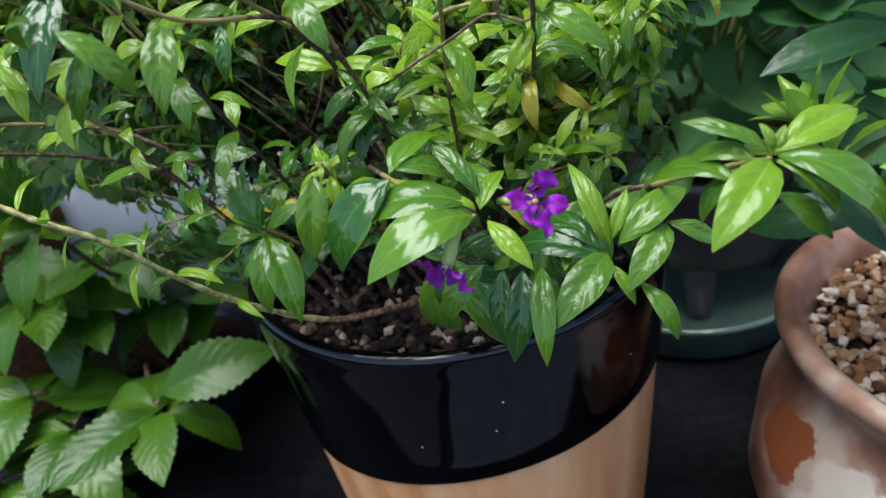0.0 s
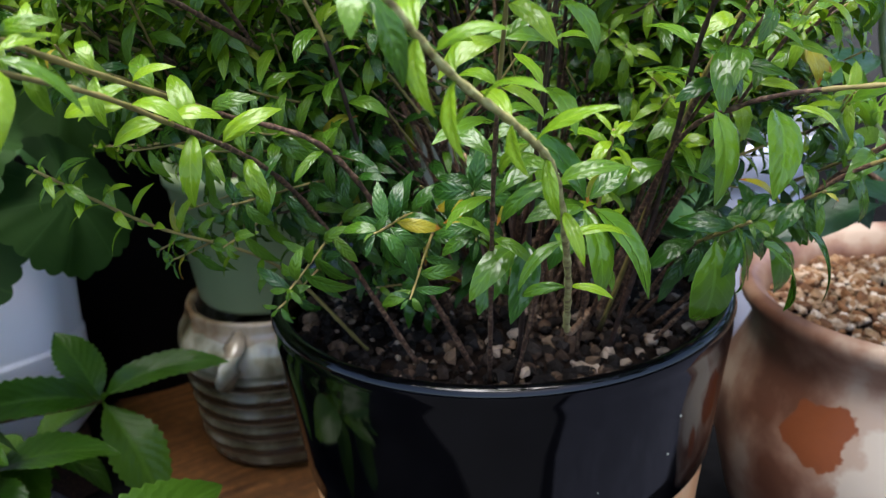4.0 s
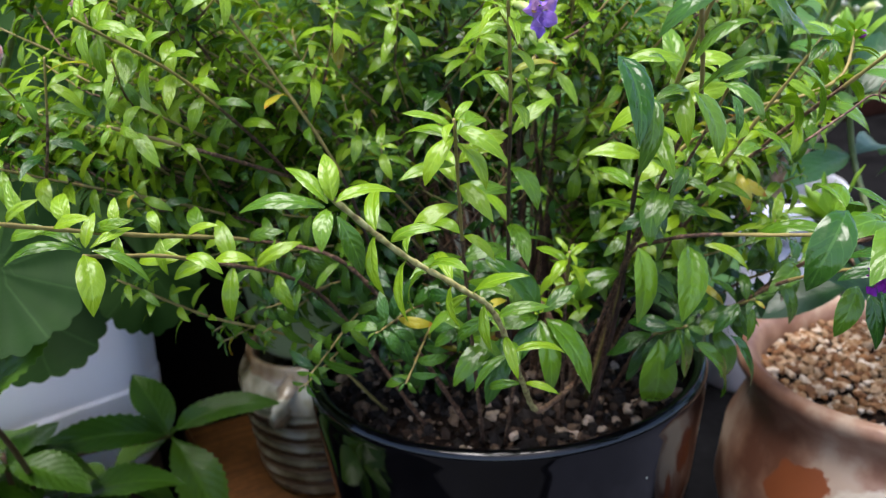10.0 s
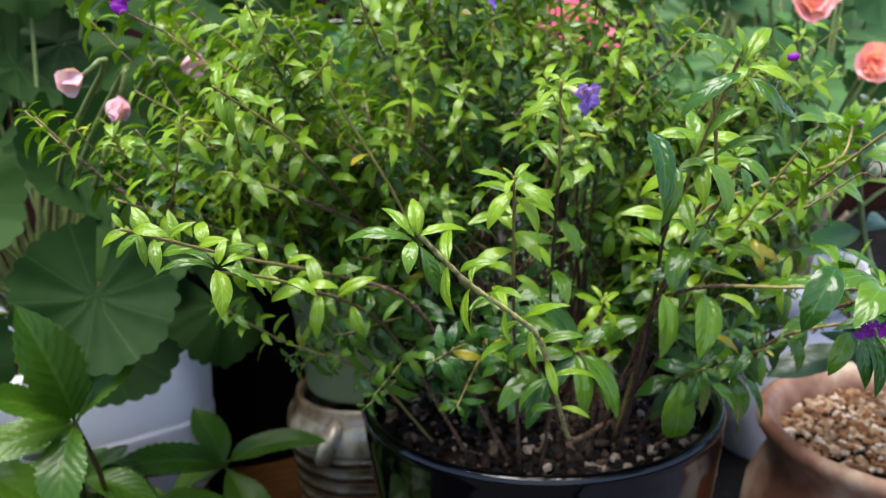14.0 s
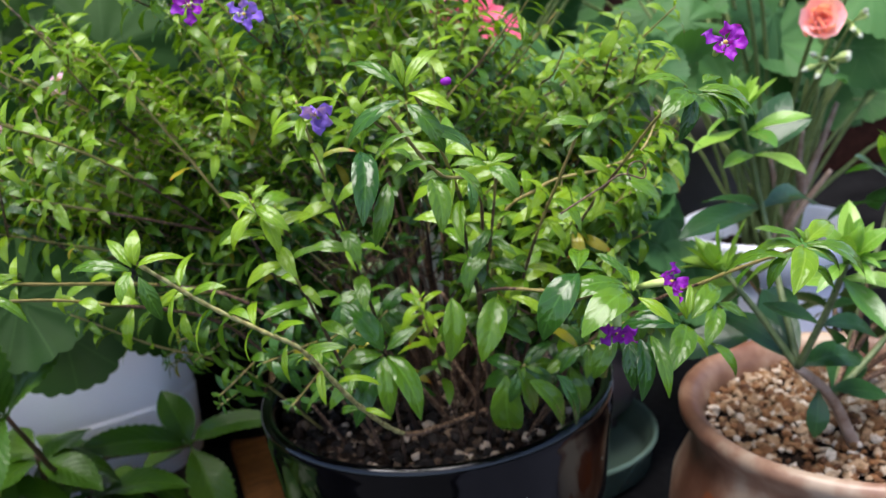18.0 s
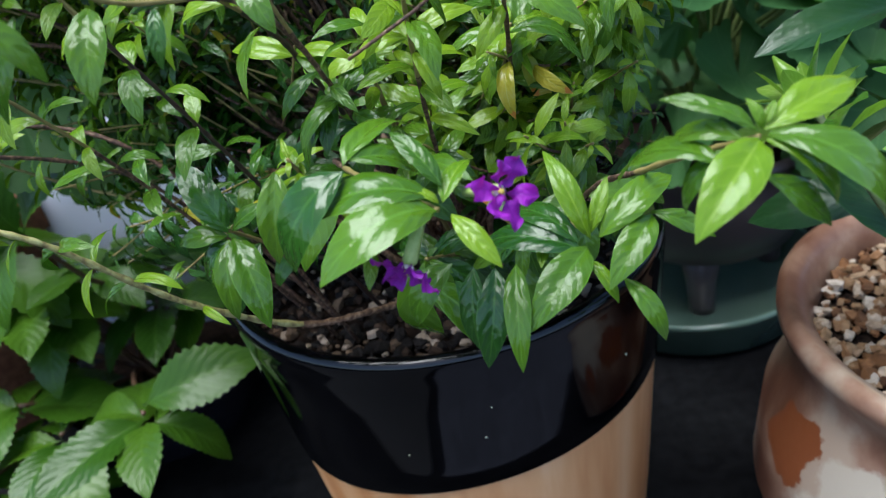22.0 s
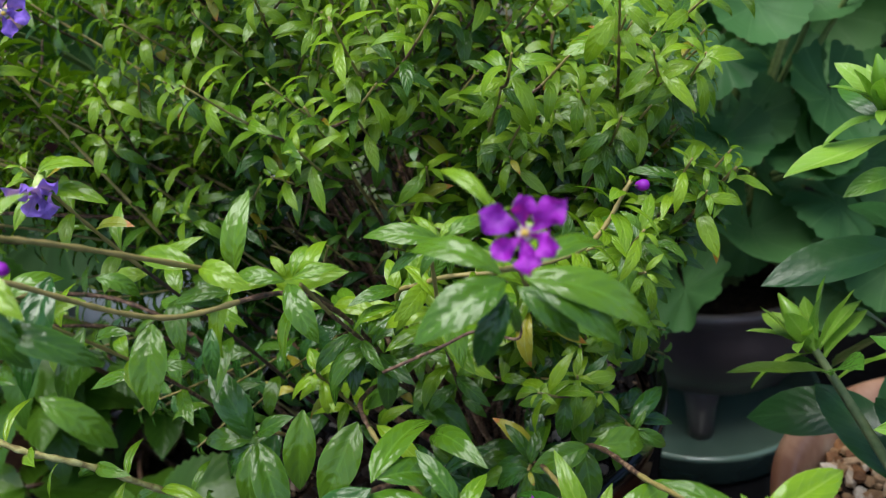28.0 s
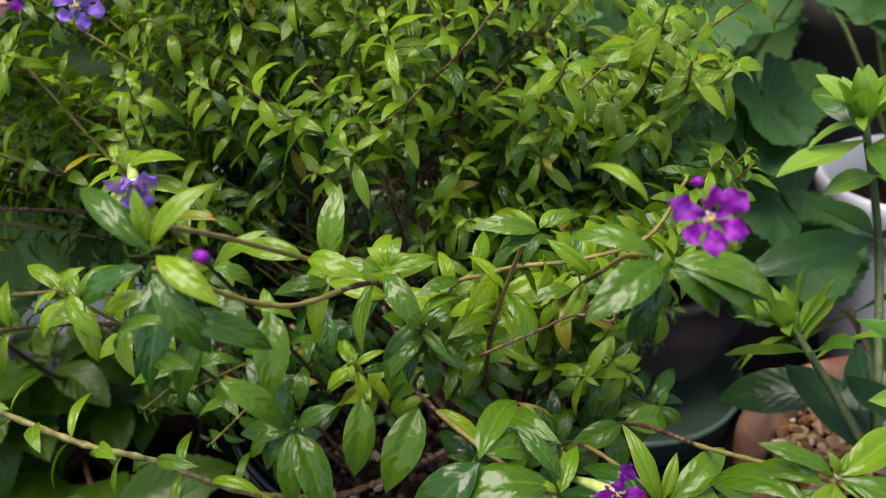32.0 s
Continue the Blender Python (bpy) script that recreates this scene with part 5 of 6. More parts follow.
# ---- the neighbouring pots ----
def rounded_planter(at, half, height, mat, label, turn=0.0, taper=0.90):
    """A square planter with cut corners, a slight step in its wall and a wall of real thickness."""
    ob = thing("square_planter", at, label, "plant pot")
    verts, faces, seg = [], [], 96
    prof = [(0.0, 0.0), (taper, 0.0), (taper + 0.03, 0.004), (0.958, 0.470 * height), (0.958, 0.485 * height), (0.949, 0.495 * height), (0.949, 0.510 * height), (0.975, height - 0.004), (0.967, height), (0.885, height), (0.880, height - 0.03), (0.0, height - 0.031)]
    k = len(prof)
    for i in range(seg):
        a = 2 * math.pi * i / seg + radians(turn)
        c, s = math.cos(a - radians(turn)), math.sin(a - radians(turn))
        f = 1.0 / max(abs(c), abs(s), 0.775 * (abs(c) + abs(s)) / 1.33)
        for r, z in prof:
            verts.append((half * r * f * math.cos(a), half * r * f * math.sin(a), z))
    for i in range(seg):
        j = (i + 1) % seg
        for p in range(k - 1):
            faces.append((i * k + p, j * k + p, j * k + p + 1, i * k + p + 1))
    child("planter_body", mesh_from("planter_body", verts, faces, [mat]), ob)
    soil_disc(ob, half * 0.86, height - 0.022, SOIL, 0.004, "soil", 6)
    return ob


rounded_planter((-0.285, 0.688, 0.056), 0.106, 0.134, WHITE_GLAZE, "white-glazed square planter with cut corners on an added dark block", 14)
# made-up block: carries the planter and fills its shadow gap with dark
stand = slab("planter_block", (0.17, 0.17, 0.056), (-0.285, 0.688, 0.0), STEM_DARK, None, 0.003, "", 14)
tagged(stand, "dark block added in the shadow gap under the white planter", "plant stand")
board = slab("wooden_board", (0.20, 0.33, 0.012), (-0.050, 0.675, 0.0), BOARD, None, 0.003, "", 4)
tagged(board, "orange-brown wooden board lying flat under the stoneware jar", "board")
JAR = (-0.047, 0.612, 0.012)
jar = thing("stoneware_jar", JAR, "cream and brown ringed ash-glazed stoneware jar with a lug", "jar")
rings = [(0.0, 0.0), (0.054, 0.0), (0.059, 0.004)]
for k in range(5):
    z0, r0 = 0.010 + 0.0135 * k, 0.0600 + 0.0016 * k
    rings += [(r0, z0), (r0 + 0.0022, z0 + 0.005), (r0 + 0.0018, z0 + 0.0095), (r0 - 0.0002, z0 + 0.0125)]
lathe("jar_body", rings + [(0.0690, 0.080), (0.0695, 0.087), (0.0680, 0.095), (0.0635, 0.102), (0.0605, 0.106), (0.0610, 0.111), (0.0590, 0.114), (0.054, 0.111), (0.053, 0.098), (0.058, 0.076), (0.050, 0.012), (0.0, 0.01)], STONEWARE, jar, "", 72, 0.008, closed=False)
v, f = sweep([(-0.050, -0.040, 0.078), (-0.056, -0.058, 0.082), (-0.054, -0.064, 0.092), (-0.048, -0.057, 0.102), (-0.040, -0.044, 0.103)], [0.006, 0.0070, 0.0072, 0.007, 0.006], 10)
child("lug_handle", mesh_from("lug_handle", v, f, [STONEWARE]), jar, None, "small rolled clay lug")
GREEN_AT = (JAR[0], JAR[1], JAR[2] + 0.114)
green_pot = thing("pale_green_pot", GREEN_AT, "olive green plastic flower pot standing on the stoneware jar", "plant pot")
lathe("pot_wall", [(0.0, 0.0), (0.047, 0.0), (0.050, 0.004), (0.060, 0.085), (0.0625, 0.087), (0.063, 0.096), (0.0605, 0.098), (0.058, 0.096), (0.056, 0.08), (0.047, 0.006), (0.0, 0.006)], PALE_GREEN, green_pot, "", 64, closed=False)
soil_disc(green_pot, 0.0575, 0.086, SOIL, 0.003, "soil", 9)

saucer = thing("celadon_saucer", (0.137, 0.570, 0.0), "grey-green celadon-glazed deep saucer on the stone floor", "saucer")
lathe("dish", [(0.0, 0.003), (0.0815, 0.003), (0.0845, 0.005), (0.0885, 0.026), (0.0905, 0.029), (0.0915, 0.032), (0.0895, 0.0345), (0.0860, 0.032), (0.080, 0.010), (0.074, 0.0065), (0.0, 0.006)], CELADON, saucer, "", 96, closed=False)
lathe("foot_ring", [(0.066, 0.0), (0.0775, 0.0), (0.079, 0.0029), (0.066, 0.0029)], CELADON, saucer, "", 96)
brown_pot = thing("footed_brown_pot", (0.152, 0.588, 0.006), "dark brown glazed footed pot standing in the celadon saucer", "plant pot")
lathe("pot_wall", [(0.0, 0.044), (0.056, 0.044), (0.066, 0.048), (0.078, 0.072), (0.083, 0.100), (0.080, 0.112), (0.084, 0.118), (0.085, 0.124), (0.080, 0.126), (0.074, 0.120), (0.074, 0.10), (0.056, 0.054), (0.0, 0.052)], BROWN_GLAZE, brown_pot, "", 64, closed=False)
soil_disc(brown_pot, 0.0745, 0.115, SOIL, 0.004, "soil", 12)
for k in range(3):
    a = radians(250 + 120 * k)
    c, s_ = math.cos(a), math.sin(a)
    v, f = sweep([(0.046 * c, 0.046 * s_, 0.050), (0.050 * c, 0.050 * s_, 0.026), (0.051 * c, 0.051 * s_, 0.008), (0.051 * c, 0.051 * s_, 0.0)], [0.016, 0.0115, 0.0100, 0.0095], 12)
    child("foot", mesh_from("foot", v, f, [BROWN_GLAZE]), brown_pot)

white_pot = thing("white_bowl_pot", (0.356, 0.560, 0.0), "round white glazed bowl-shaped pot with gnarled dry stems", "plant pot")
lathe("pot_wall", [(0.0, 0.0), (0.046, 0.0), (0.050, 0.006), (0.063, 0.075), (0.067, 0.150), (0.069, 0.156), (0.0755, 0.160), (0.0785, 0.184), (0.0790, 0.190), (0.0765, 0.193), (0.0725, 0.190), (0.066, 0.155), (0.048, 0.012), (0.0, 0.012)], WHITE_GLAZE, white_pot, "", 72, closed=False)
soil_disc(white_pot, 0.0675, 0.162, SOIL, 0.004, "soil", 14)
taupe_pot = thing("taupe_pot", (0.470, 0.860, 0.0), "taupe grey ceramic pot with a thick rim on the floor", "plant pot")
lathe("pot_wall", [(0.0, 0.0), (0.080, 0.0), (0.085, 0.006), (0.115, 0.235), (0.124, 0.240), (0.126, 0.275), (0.122, 0.280), (0.114, 0.276), (0.110, 0.23), (0.08, 0.012), (0.0, 0.012)], GREY_BOWL, taupe_pot, "", 64, closed=False)
soil_disc(taupe_pot, 0.111, 0.258, SOIL, 0.004, "soil", 18)

black_tub = thing("black_plastic_pot", (0.120, 0.800, 0.0), "shiny black plastic nursery pot on the floor", "plant pot")
lathe("pot_wall", [(0.0, 0.0), (0.080, 0.0), (0.083, 0.004), (0.100, 0.180), (0.106, 0.182), (0.108, 0.200), (0.105, 0.203), (0.100, 0.200), (0.096, 0.17), (0.08, 0.01), (0.0, 0.01)], PLASTIC_BLACK, black_tub, "", 64, closed=False)
soil_disc(black_tub, 0.097, 0.180, SOIL, 0.004, "soil", 15)
# added tub: its blackness replaces the deep shade on the wall behind
shade_tub = thing("black_plastic_pot", (-0.110, 0.835, 0.0), "matt black pot added behind the stoneware jar for the deep shade there", "plant pot")
lathe("pot_wall", [(0.0, 0.0), (0.105, 0.0), (0.108, 0.004), (0.128, 0.235), (0.134, 0.237), (0.136, 0.258), (0.133, 0.261), (0.128, 0.258), (0.123, 0.22), (0.10, 0.01), (0.0, 0.01)], SHADE_BLACK, shade_tub, "", 64, closed=False)
soil_disc(shade_tub, 0.1245, 0.235, SOIL, 0.004, "soil", 19)
clay_pot = thing("terracotta_pot", (-0.445, 0.590, 0.0), "plain orange terracotta pot on the floor beside the planter", "plant pot")
lathe("pot_wall", [(0.0, 0.0), (0.070, 0.0), (0.074, 0.004), (0.098, 0.150), (0.107, 0.152), (0.110, 0.186), (0.107, 0.190), (0.100, 0.188), (0.096, 0.15), (0.07, 0.012), (0.0, 0.012)], TERRACOTTA, clay_pot, "", 64, closed=False)
soil_disc(clay_pot, 0.099, 0.172, SOIL, 0.004, "soil", 16)
stake = thing("plant_stake", (0.016, 0.470, 0.0), "pale flat wooden stake standing behind the flowering shrub", "stake")
slab("stake_blade", (0.026, 0.006, 0.36), (0, 0, 0), STAKE, stake, 0.0015)


# ---- geraniums: round scalloped leaves on long stalks ----
def round_leaf(seed, lobes=9, cup=0.25, ruffle=0.06):
    rng = random.Random(seed)
    verts, uvs, faces = [(0, 0, 0)], [(0.5, 0.0)], []
    seg, rings = 121, 5
    ph = [rng.random() * 6 for _ in range(3)]
    for r in range(1, rings + 1):
        q = r / rings
        for k in range(seg):
            t = k / (seg - 1)
            a = -math.pi / 2 + radians(7) + t * (2 * math.pi - radians(14))
            scal = 1 + 0.055 * q ** 4 * (abs(math.sin(t * 24 * math.pi)) - 0.5) + 0.022 * q ** 2 * math.cos(t * lobes * 2 * math.pi)
            d = 0.5 * q * scal
            z = cup * d * d * 2 + ruffle * 0.6 * q * q * (math.sin(3 * a + ph[0]) + 0.5 * math.sin(7 * a + ph[1])) - 0.012 * q * math.cos(t * lobes * 2 * math.pi)
            verts.append((d * math.cos(a), d * math.sin(a), z))
            uvs.append((t, q))
    for k in range(seg - 1):
        faces.append((0, 1 + k, 2 + k))
    for r in range(rings - 1):
        for k in range(seg - 1):
            a = 1 + r * seg + k
            faces.append((a, a + seg, a + seg + 1, a + 1))
    return np.array(verts), faces, np.array(uvs)


ROUND = (round_leaf(1), round_leaf(2, 7, 0.5, 0.05), round_leaf(3, 9, -0.3, 0.08), round_leaf(4, 8, 0.1, 0.1))
# leaf meshes in the shade-darkened colour, then in the brightened one
ROUND_SHADED = [mesh_from("leaf", b[0], b[1], [GERANIUM_SHADED], b[2]) for b in ROUND]
ROUND_LIT = [mesh_from("leaf", b[0], b[1], [GERANIUM_LIT], b[2]) for b in ROUND]


def geranium(name, root, label, spots, face=(0.0, -0.6, 0.8), spread=0.45, seed=1, meshes=ROUND_LIT):
    """root: where it grows; spots: (x, y, z, width) of each leaf."""
    g = thing(name, root, label, "plant")
    rng = random.Random(seed)
    for k, (x, y, z, w, *calm) in enumerate(spots):
        nrm = (Vector(face) + Vector([rng.uniform(-1, 1) * spread * (calm[0] if calm else 1.0) for _ in range(3)])).normalized()
        rel = Vector((x, y, z)) - Vector(root)
        along = (Vector((rel.x, rel.y, 0.0)) * 2 + Vector((rng.uniform(-0.05, 0.05), -0.06, rng.uniform(-0.05, 0.03)))).normalized()
        m = frame_along(rel, along - nrm * along.dot(nrm), nrm, w, rng.uniform(-0.3, 0.3))
        pts = [(0.02 * rng.uniform(-1, 1), 0.02 * rng.uniform(-1, 1), 0.0), tuple(rel * 0.5 + Vector((0, 0, 0.02))), tuple(rel * 0.86 + Vector((0, 0, 0.004)) - nrm * 0.006), tuple(rel - nrm * 0.0006)]
        v, f = sweep(spline(pts, 10), np.linspace(0.0022, 0.0013, 10), 6)
        stalk = child("leaf_stalk", mesh_from("leaf_stalk", v, f, [STALK]), g)
        child("leaf", meshes[k % 4], stalk, m)
    return g


def cloud(seed, n, lo, hi, w):
    rng = random.Random(seed)
    return [(rng.uniform(lo[0], hi[0]), rng.uniform(lo[1], hi[1]), rng.uniform(lo[2], hi[2]), rng.uniform(*w)) for _ in range(n)]


geranium("white_planter_geranium", (-0.285, 0.705, 0.185), "round-leaved geranium with pale pink buds in the white planter", [(-0.248, 0.445, 0.275, 0.084, 0.25), (-0.245, 0.535, 0.222, 0.090, 0.3), (-0.176, 0.495, 0.246, 0.072, 0.3), (-0.224, 0.500, 0.288, 0.068, 0.4), (-0.174, 0.520, 0.335, 0.080, 0.5), (-0.246, 0.550, 0.335, 0.090, 0.5), (-0.184, 0.600, 0.410, 0.100, 0.6), (-0.335, 0.470, 0.245, 0.085, 0.6), (-0.320, 0.480, 0.330, 0.085, 0.6), (-0.140, 0.560, 0.290, 0.070, 0.6), (-0.355, 0.500, 0.290, 0.095, 0.6), (-0.163, 0.565, 0.288, 0.074, 0.3), (-0.178, 0.595, 0.322, 0.078, 0.3)] + cloud(31, 46, (-0.50, 0.62, 0.31), (-0.10, 0.85, 0.52), (0.065, 0.10)), (0.05, -0.92, 0.42), 0.4, 2, ROUND_SHADED)
geranium("brown_pot_geranium", (0.150, 0.575, 0.125), "small round-leaved geranium in the footed brown pot", [(0.153, 0.507, 0.270, 0.05), (0.185, 0.50, 0.250, 0.06), (0.20, 0.49, 0.215, 0.055)] + cloud(32, 56, (0.07, 0.49, 0.16), (0.238, 0.66, 0.36), (0.040, 0.064)) + cloud(37, 9, (0.21, 0.49, 0.12), (0.262, 0.54, 0.185), (0.045, 0.06)), (0.0, -0.7, 0.7), 0.5, 3)
geranium("white_pot_geranium", (0.356, 0.560, 0.164), "round-leaved geranium with salmon double flowers in the white pot", cloud(33, 44, (0.26, 0.50, 0.30), (0.58, 0.72, 0.52), (0.055, 0.085)), (-0.1, -0.75, 0.7), 0.45, 4)
geranium("black_pot_geranium", (0.120, 0.800, 0.185), "round-leaved geranium with a pink flower in the black pot", cloud(34, 95, (-0.20, 0.62, 0.22), (0.34, 0.95, 0.56), (0.060, 0.095)), (0.0, -0.8, 0.6), 0.4, 5)

geranium("taupe_pot_geranium", (0.470, 0.860, 0.262), "dark round-leaved geranium in the taupe pot", cloud(36, 80, (0.22, 0.76, 0.20), (0.80, 1.05, 0.56), (0.060, 0.090)), (-0.1, -0.8, 0.6), 0.4, 6)


def blossom(at, facing, size, mat, rows, name, label, plant_root, bend=0.0):
    """A flower head on a stalk: rows of (petals, length share, uprightness)."""
    g = thing(name, plant_root, label, "flower", label.split(" on ")[0] + "s")
    rel = Vector(at) - Vector(plant_root)
    f = Vector(facing).normalized()
    v, fc = sweep(spline([(0, 0, 0), tuple(rel * 0.55 + Vector((0, 0, 0.03))), tuple(rel - f * 0.012), tuple(rel)], 12), np.linspace(0.002, 0.0012, 12), 6)
    child("flower_stalk", mesh_from("flower_stalk", v, fc, [STALK]), g)
    rng = random.Random(int(size * 99999) + rows[0][0])
    x = f.orthogonal().normalized()
    sh = blade(0.95, -0.45, 0.25, 0.62, 6, 5, 0.08, sharp=0.6) if rows is not STARRY else blade(0.52, 0.15, 0.30, 0.66, 9, 5, 0.06, sharp=0.7)
    me = mesh_from("petal", sh[0], sh[1], [mat], sh[2])
    for n, ln, up in rows:
        off = rng.random() * 6
        for k in range(n):
            d = Matrix.Rotation(off + 2 * math.pi * k / n + rng.uniform(-0.15, 0.15), 3, f) @ x
            child("petal", me, g, frame_along(rel + d * 0.0008, d + f * up, f, size * 0.5 * ln * rng.uniform(0.9, 1.1), rng.uniform(-0.25, 0.25), 1.0))
    return g


def bud_cluster(at, plant_root, n, seed):
    """Closed pale buds hanging round the end of one stalk."""
    rng = random.Random(seed)
    g = thing("bud_cluster", plant_root, "cluster of closed pale green geranium buds with white tips", "flower bud")
    rel = Vector(at) - Vector(plant_root)
    v, fc = sweep(spline([(0, 0, 0), tuple(rel * 0.55 + Vector((0, 0, 0.03))), tuple(rel)], 12), np.linspace(0.002, 0.0012, 12), 6)
    child("flower_stalk", mesh_from("flower_stalk", v, fc, [STALK]), g)
    for k in range(n):
        d = Vector((rng.uniform(-1, 1), rng.uniform(-0.8, 0.3), rng.uniform(-0.9, 0.5))).normalized()
        e = rel + d * rng.uniform(0.005, 0.010)
        ln = rng.uniform(0.008, 0.012)
        v, fc = sweep([rel, e, e + d * ln * 0.35, e + d * ln * 0.7], [0.0006, 0.0009, 0.0024, 0.0019], 7)
        b = child("bud", mesh_from("bud", v, fc, [CALYX]), g)
        v, fc = sweep([e + d * ln * 0.62, e + d * ln * 0.85, e + d * ln], [0.0021, 0.0016, 0.0003], 7)
        child("bud_tip", mesh_from("bud_tip", v, fc, [BUD_TIP]), b, None, "white petal tip")


bud_cluster((0.302, 0.425, 0.350), (0.356, 0.560, 0.164), 9, 3)
bud_cluster((0.345, 0.450, 0.372), (0.356, 0.560, 0.164), 7, 4)
DOUBLE = [(6, 1.1, 0.35), (6, 0.95, 0.9), (5, 0.75, 1.6), (4, 0.55, 2.6)]
SINGLE, STARRY = [(5, 1.0, 0.25)], [(5, 1.0, 0.35)]
for k, (at, fc) in enumerate((((0.295, 0.425, 0.378), (-0.4, -0.8, 0.3)), ((0.255, 0.450, 0.425), (-0.3, -0.9, 0.2)), ((0.345, 0.435, 0.420), (-0.5, -0.8, 0.1)), ((0.285, 0.47, 0.435), (0.0, -0.9, 0.3)))):
    blossom(at, fc, 0.040 if k else 0.036, SALMON, DOUBLE, "salmon_flower", "salmon-pink double geranium flower on a thin stalk", (0.356, 0.560, 0.164))
for at, fc in (((0.037, 0.404, 0.406), (-0.3, -0.8, 0.5)), ((0.024, 0.408, 0.414), (-0.7, -0.5, 0.6)), ((0.052, 0.412, 0.400), (0.3, -0.6, 0.6)), ((0.042, 0.420, 0.420), (0.0, -0.5, 0.9))):
    blossom(at, fc, 0.034, PINK, STARRY, "pink_flower", "bright pink single geranium flower on a stalk", (0.120, 0.800, 0.190))
for at, fc in (((-0.198, 0.383, 0.397), (0.9, -0.2, 0.0)), ((-0.240, 0.385, 0.395), (-0.6, -0.4, -0.2)), ((-0.225, 0.386, 0.385), (-0.2, -0.5, -0.8))):
    blossom(at, fc, 0.030, PALE_PINK, [(5, 0.9, 2.6), (4, 0.7, 4.0)], "pale_pink_bud", "half-closed pale pink geranium bud", (-0.285, 0.705, 0.19))
blossom((-0.115, 0.520, 0.345), (0.2, -0.9, 0.2), 0.022, WHITE_PETAL, SINGLE, "white_flower", "small white flower behind the shrub", (-0.054, 0.610, 0.216))
for k, (a, b, c) in enumerate((((0.352, 0.558, 0.160), (0.358, 0.548, 0.205), (0.336, 0.530, 0.262)), ((0.360, 0.562, 0.160), (0.382, 0.545, 0.220), (0.400, 0.525, 0.300)), ((0.364, 0.556, 0.160), (0.366, 0.535, 0.200), (0.384, 0.512, 0.245)), ((0.382, 0.545, 0.220), (0.362, 0.525, 0.252), (0.352, 0.510, 0.285)))):
    stem_part(white_pot, [a, b, c], 0.007 - 0.001 * k, 0.002, DRY_STEM, "dry_stem")

# ---- the saw-leaved plant low at the front ----
SAW = [blade(0.46, c, 0.36, 0.5, 31, 9, wv, 1, 0.85, 0.0, 0.05) for c, wv in ((0.55, 0.03), (0.85, 0.05), (0.35, 0.05))]
SAW_MESH = [mesh_from("leaf", b[0], b[1], [SERRATE], b[2]) for b in SAW]
ROOT = Vector((-0.275, 0.52, 0.0))
saw_pot = thing("low_plastic_pot", ROOT, "low black plastic pot hidden under the saw-leaved plant", "plant pot")
lathe("pot_wall", [(0.0, 0.0), (0.055, 0.0), (0.058, 0.003), (0.074, 0.045), (0.076, 0.050), (0.072, 0.052), (0.069, 0.046), (0.054, 0.008), (0.0, 0.008)], PLASTIC_BLACK, saw_pot, "", 48, closed=False)
soil_disc(saw_pot, 0.0705, 0.040, SOIL, 0.003, "soil", 17)
saw_plant = thing("saw_leaved_plant", ROOT + Vector((0, 0, 0.04)), "broad saw-edged glossy green leaves in whorls on dark stems", "plant")


def whorl(at, knots, leaves, size, seed, lean=(0, 0, 1)):
    rng = random.Random(seed)
    st = stem_part(saw_plant, [tuple(ROOT + Vector((rng.uniform(-0.02, 0.02), rng.uniform(-0.02, 0.02), 0.04)))] + list(knots) + [at], 0.0022, 0.0014, DARK_STEM, "stem", 6, 14)
    ax = Vector(lean).normalized()
    x = ax.orthogonal().normalized()
    p = Vector(at) - Vector(saw_plant.location)
    for k in range(leaves):
        d = Matrix.Rotation(2 * math.pi * k / leaves + rng.uniform(-0.25, 0.25) + seed, 3, ax) @ x
        child("leaf", SAW_MESH[k % 3], st, frame_along(p - ax * 0.002 * k, d + ax * rng.uniform(0.0, 0.45), ax, size * rng.uniform(0.8, 1.15), rng.uniform(-0.25, 0.25)))


whorl((-0.222, 0.388, 0.106), [(-0.26, 0.46, 0.085)], 6, 0.070, 1)
whorl((-0.245, 0.500, 0.115), [(-0.262, 0.51, 0.08)], 6, 0.062, 2)
whorl((-0.335, 0.445, 0.085), [(-0.31, 0.48, 0.06)], 6, 0.080, 3)
whorl((-0.266, 0.428, 0.212), [(-0.262, 0.50, 0.120), (-0.258, 0.455, 0.165)], 0, 0.068, 4)
whorl((-0.178, 0.545, 0.110), [(-0.257, 0.52, 0.122)], 0, 0.064, 5)
whorl((-0.335, 0.485, 0.180), [(-0.30, 0.50, 0.12)], 5, 0.074, 6)
whorl((-0.310, 0.410, 0.035), [(-0.29, 0.46, 0.05)], 6, 0.070, 7)
whorl((-0.350, 0.400, 0.060), [(-0.32, 0.45, 0.06)], 6, 0.078, 8)
whorl((-0.305, 0.485, 0.128), [(-0.29, 0.50, 0.09)], 6, 0.064, 9)
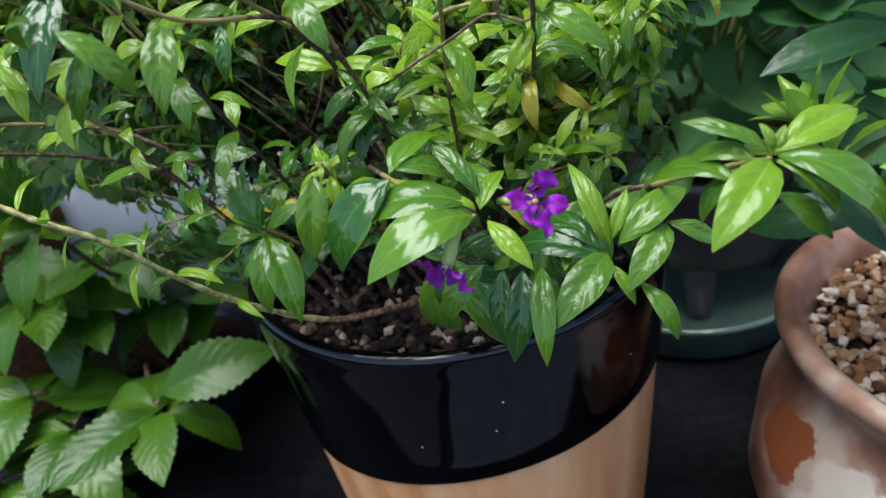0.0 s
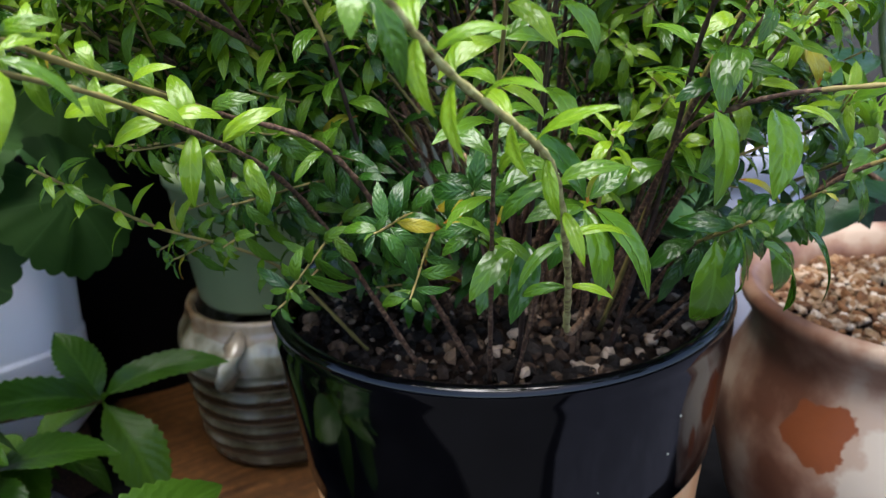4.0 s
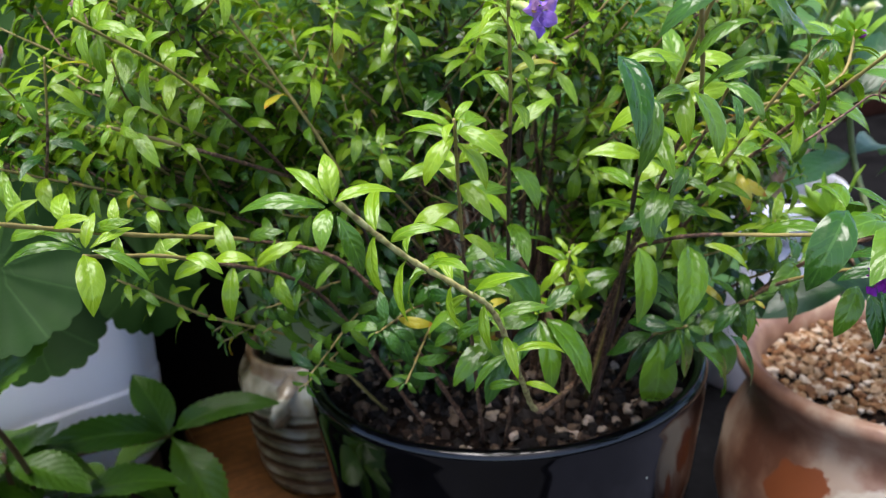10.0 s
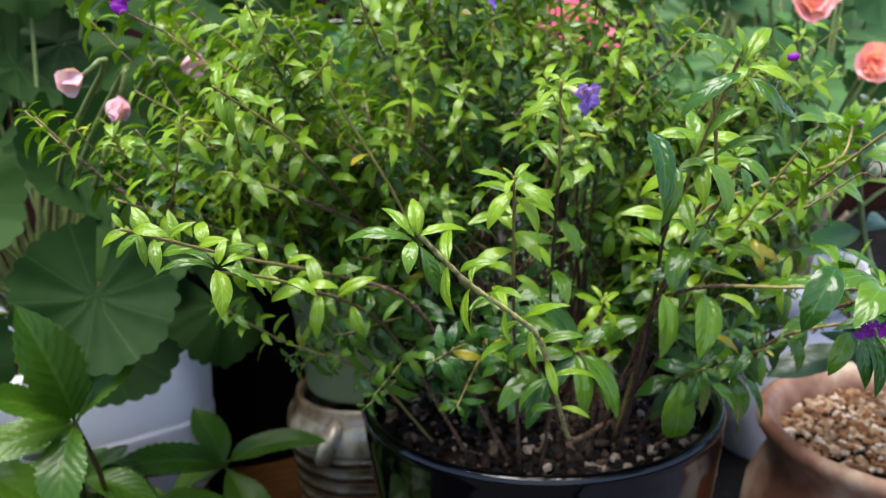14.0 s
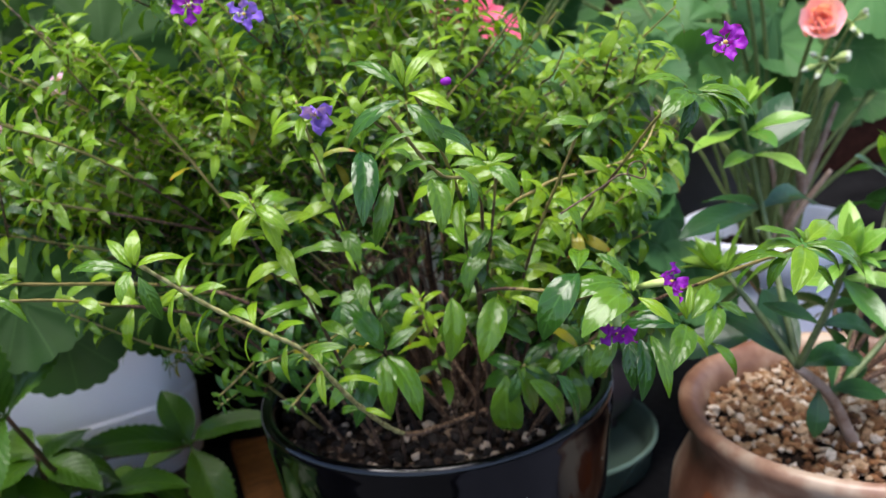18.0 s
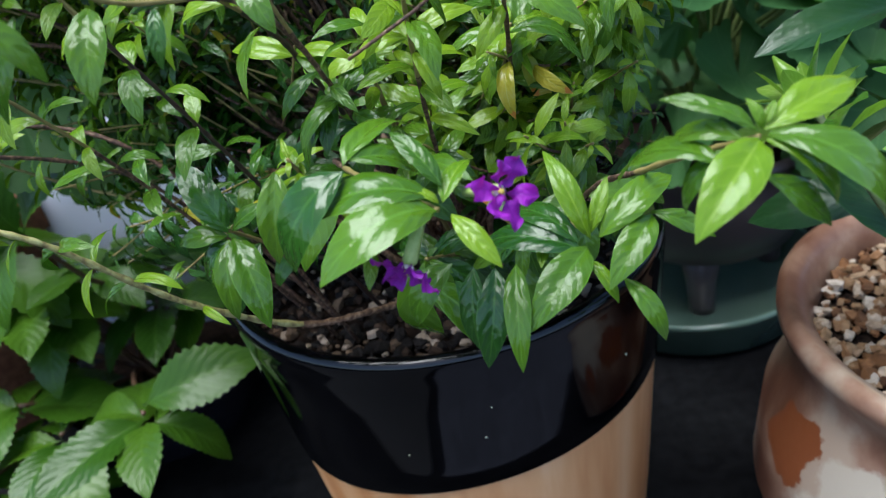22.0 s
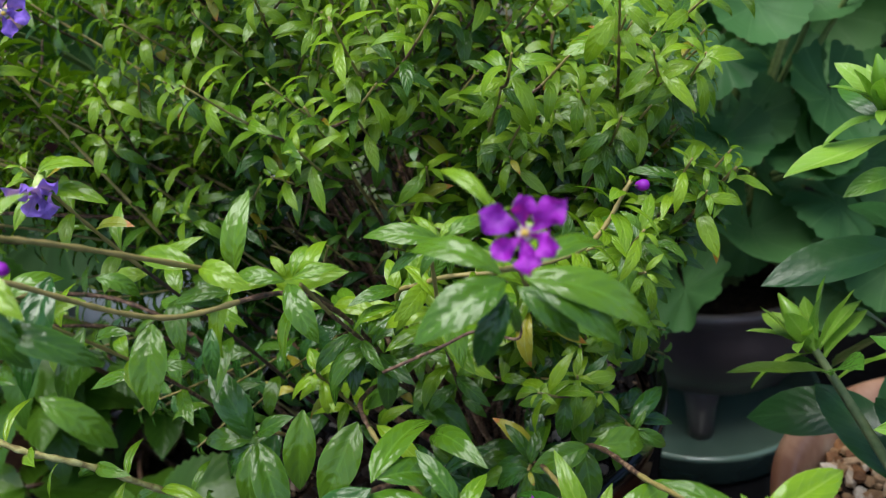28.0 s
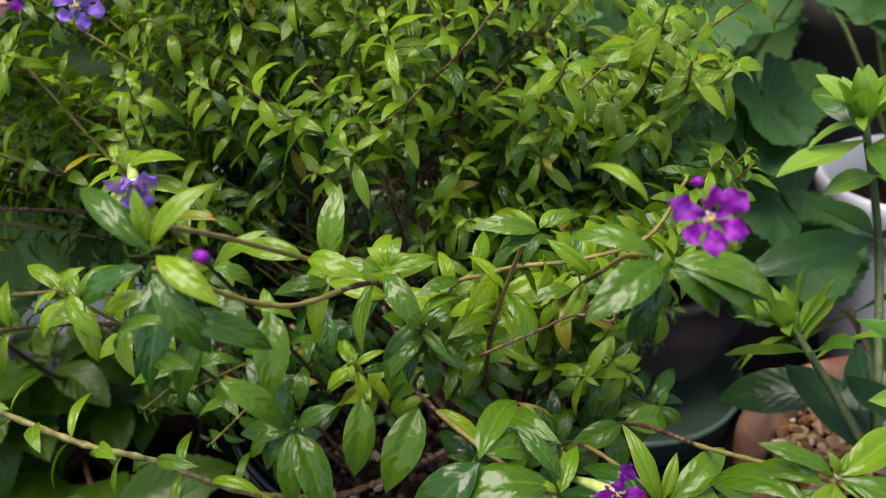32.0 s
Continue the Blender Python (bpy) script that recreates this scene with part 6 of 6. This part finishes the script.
whorl((-0.222, 0.530, 0.100), [(-0.245, 0.525, 0.08)], 5, 0.056, 10)
whorl((-0.350, 0.490, 0.135), [(-0.32, 0.50, 0.09)], 6, 0.064, 11)
whorl((-0.275, 0.525, 0.140), [(-0.272, 0.522, 0.10)], 5, 0.058, 12)
whorl((-0.300, 0.420, 0.075), [(-0.29, 0.47, 0.07)], 6, 0.072, 13)
whorl((-0.270, 0.485, 0.158), [(-0.272, 0.50, 0.10)], 6, 0.062, 14)
whorl((-0.315, 0.470, 0.150), [(-0.29, 0.49, 0.10)], 6, 0.062, 15)


def saw_leaf(base, tip, width):
    """One broad leaf from its foot to its tip."""
    k = int(abs(base[0] + tip[2]) * 9973) % 3
    ty, tz = SAW[k][0][-5][1], SAW[k][0][-5][2]
    chord = Vector(tip) - Vector(base)
    up = Vector((0, -0.5, 0.87))
    along = Matrix.Rotation(math.atan2(-tz, ty), 3, chord.cross(up).normalized()) @ chord
    child("leaf", SAW_MESH[k], saw_plant, frame_along(Vector(base) - Vector(saw_plant.location), along, up, chord.length / math.hypot(ty, tz), 0.2 * math.sin(k * 2.1 + base[0] * 50), width / 0.54))


saw_leaf((-0.266, 0.428, 0.212), (-0.289, 0.42, 0.282), 0.5)
saw_leaf((-0.266, 0.428, 0.212), (-0.221, 0.45, 0.263), 0.5)
saw_leaf((-0.266, 0.428, 0.212), (-0.308, 0.4, 0.245), 0.45)
saw_leaf((-0.266, 0.428, 0.212), (-0.283, 0.395, 0.172), 0.5)
saw_leaf((-0.266, 0.428, 0.212), (-0.316, 0.41, 0.208), 0.5)
saw_leaf((-0.178, 0.545, 0.11), (-0.191, 0.575, 0.148), 0.62)
saw_leaf((-0.178, 0.545, 0.11), (-0.105, 0.53, 0.124), 0.3)
saw_leaf((-0.178, 0.545, 0.11), (-0.158, 0.5, 0.054), 0.5)
saw_leaf((-0.178, 0.545, 0.11), (-0.258, 0.52, 0.134), 0.34)
saw_leaf((-0.221, 0.389, 0.111), (-0.145, 0.398, 0.119), 0.5)
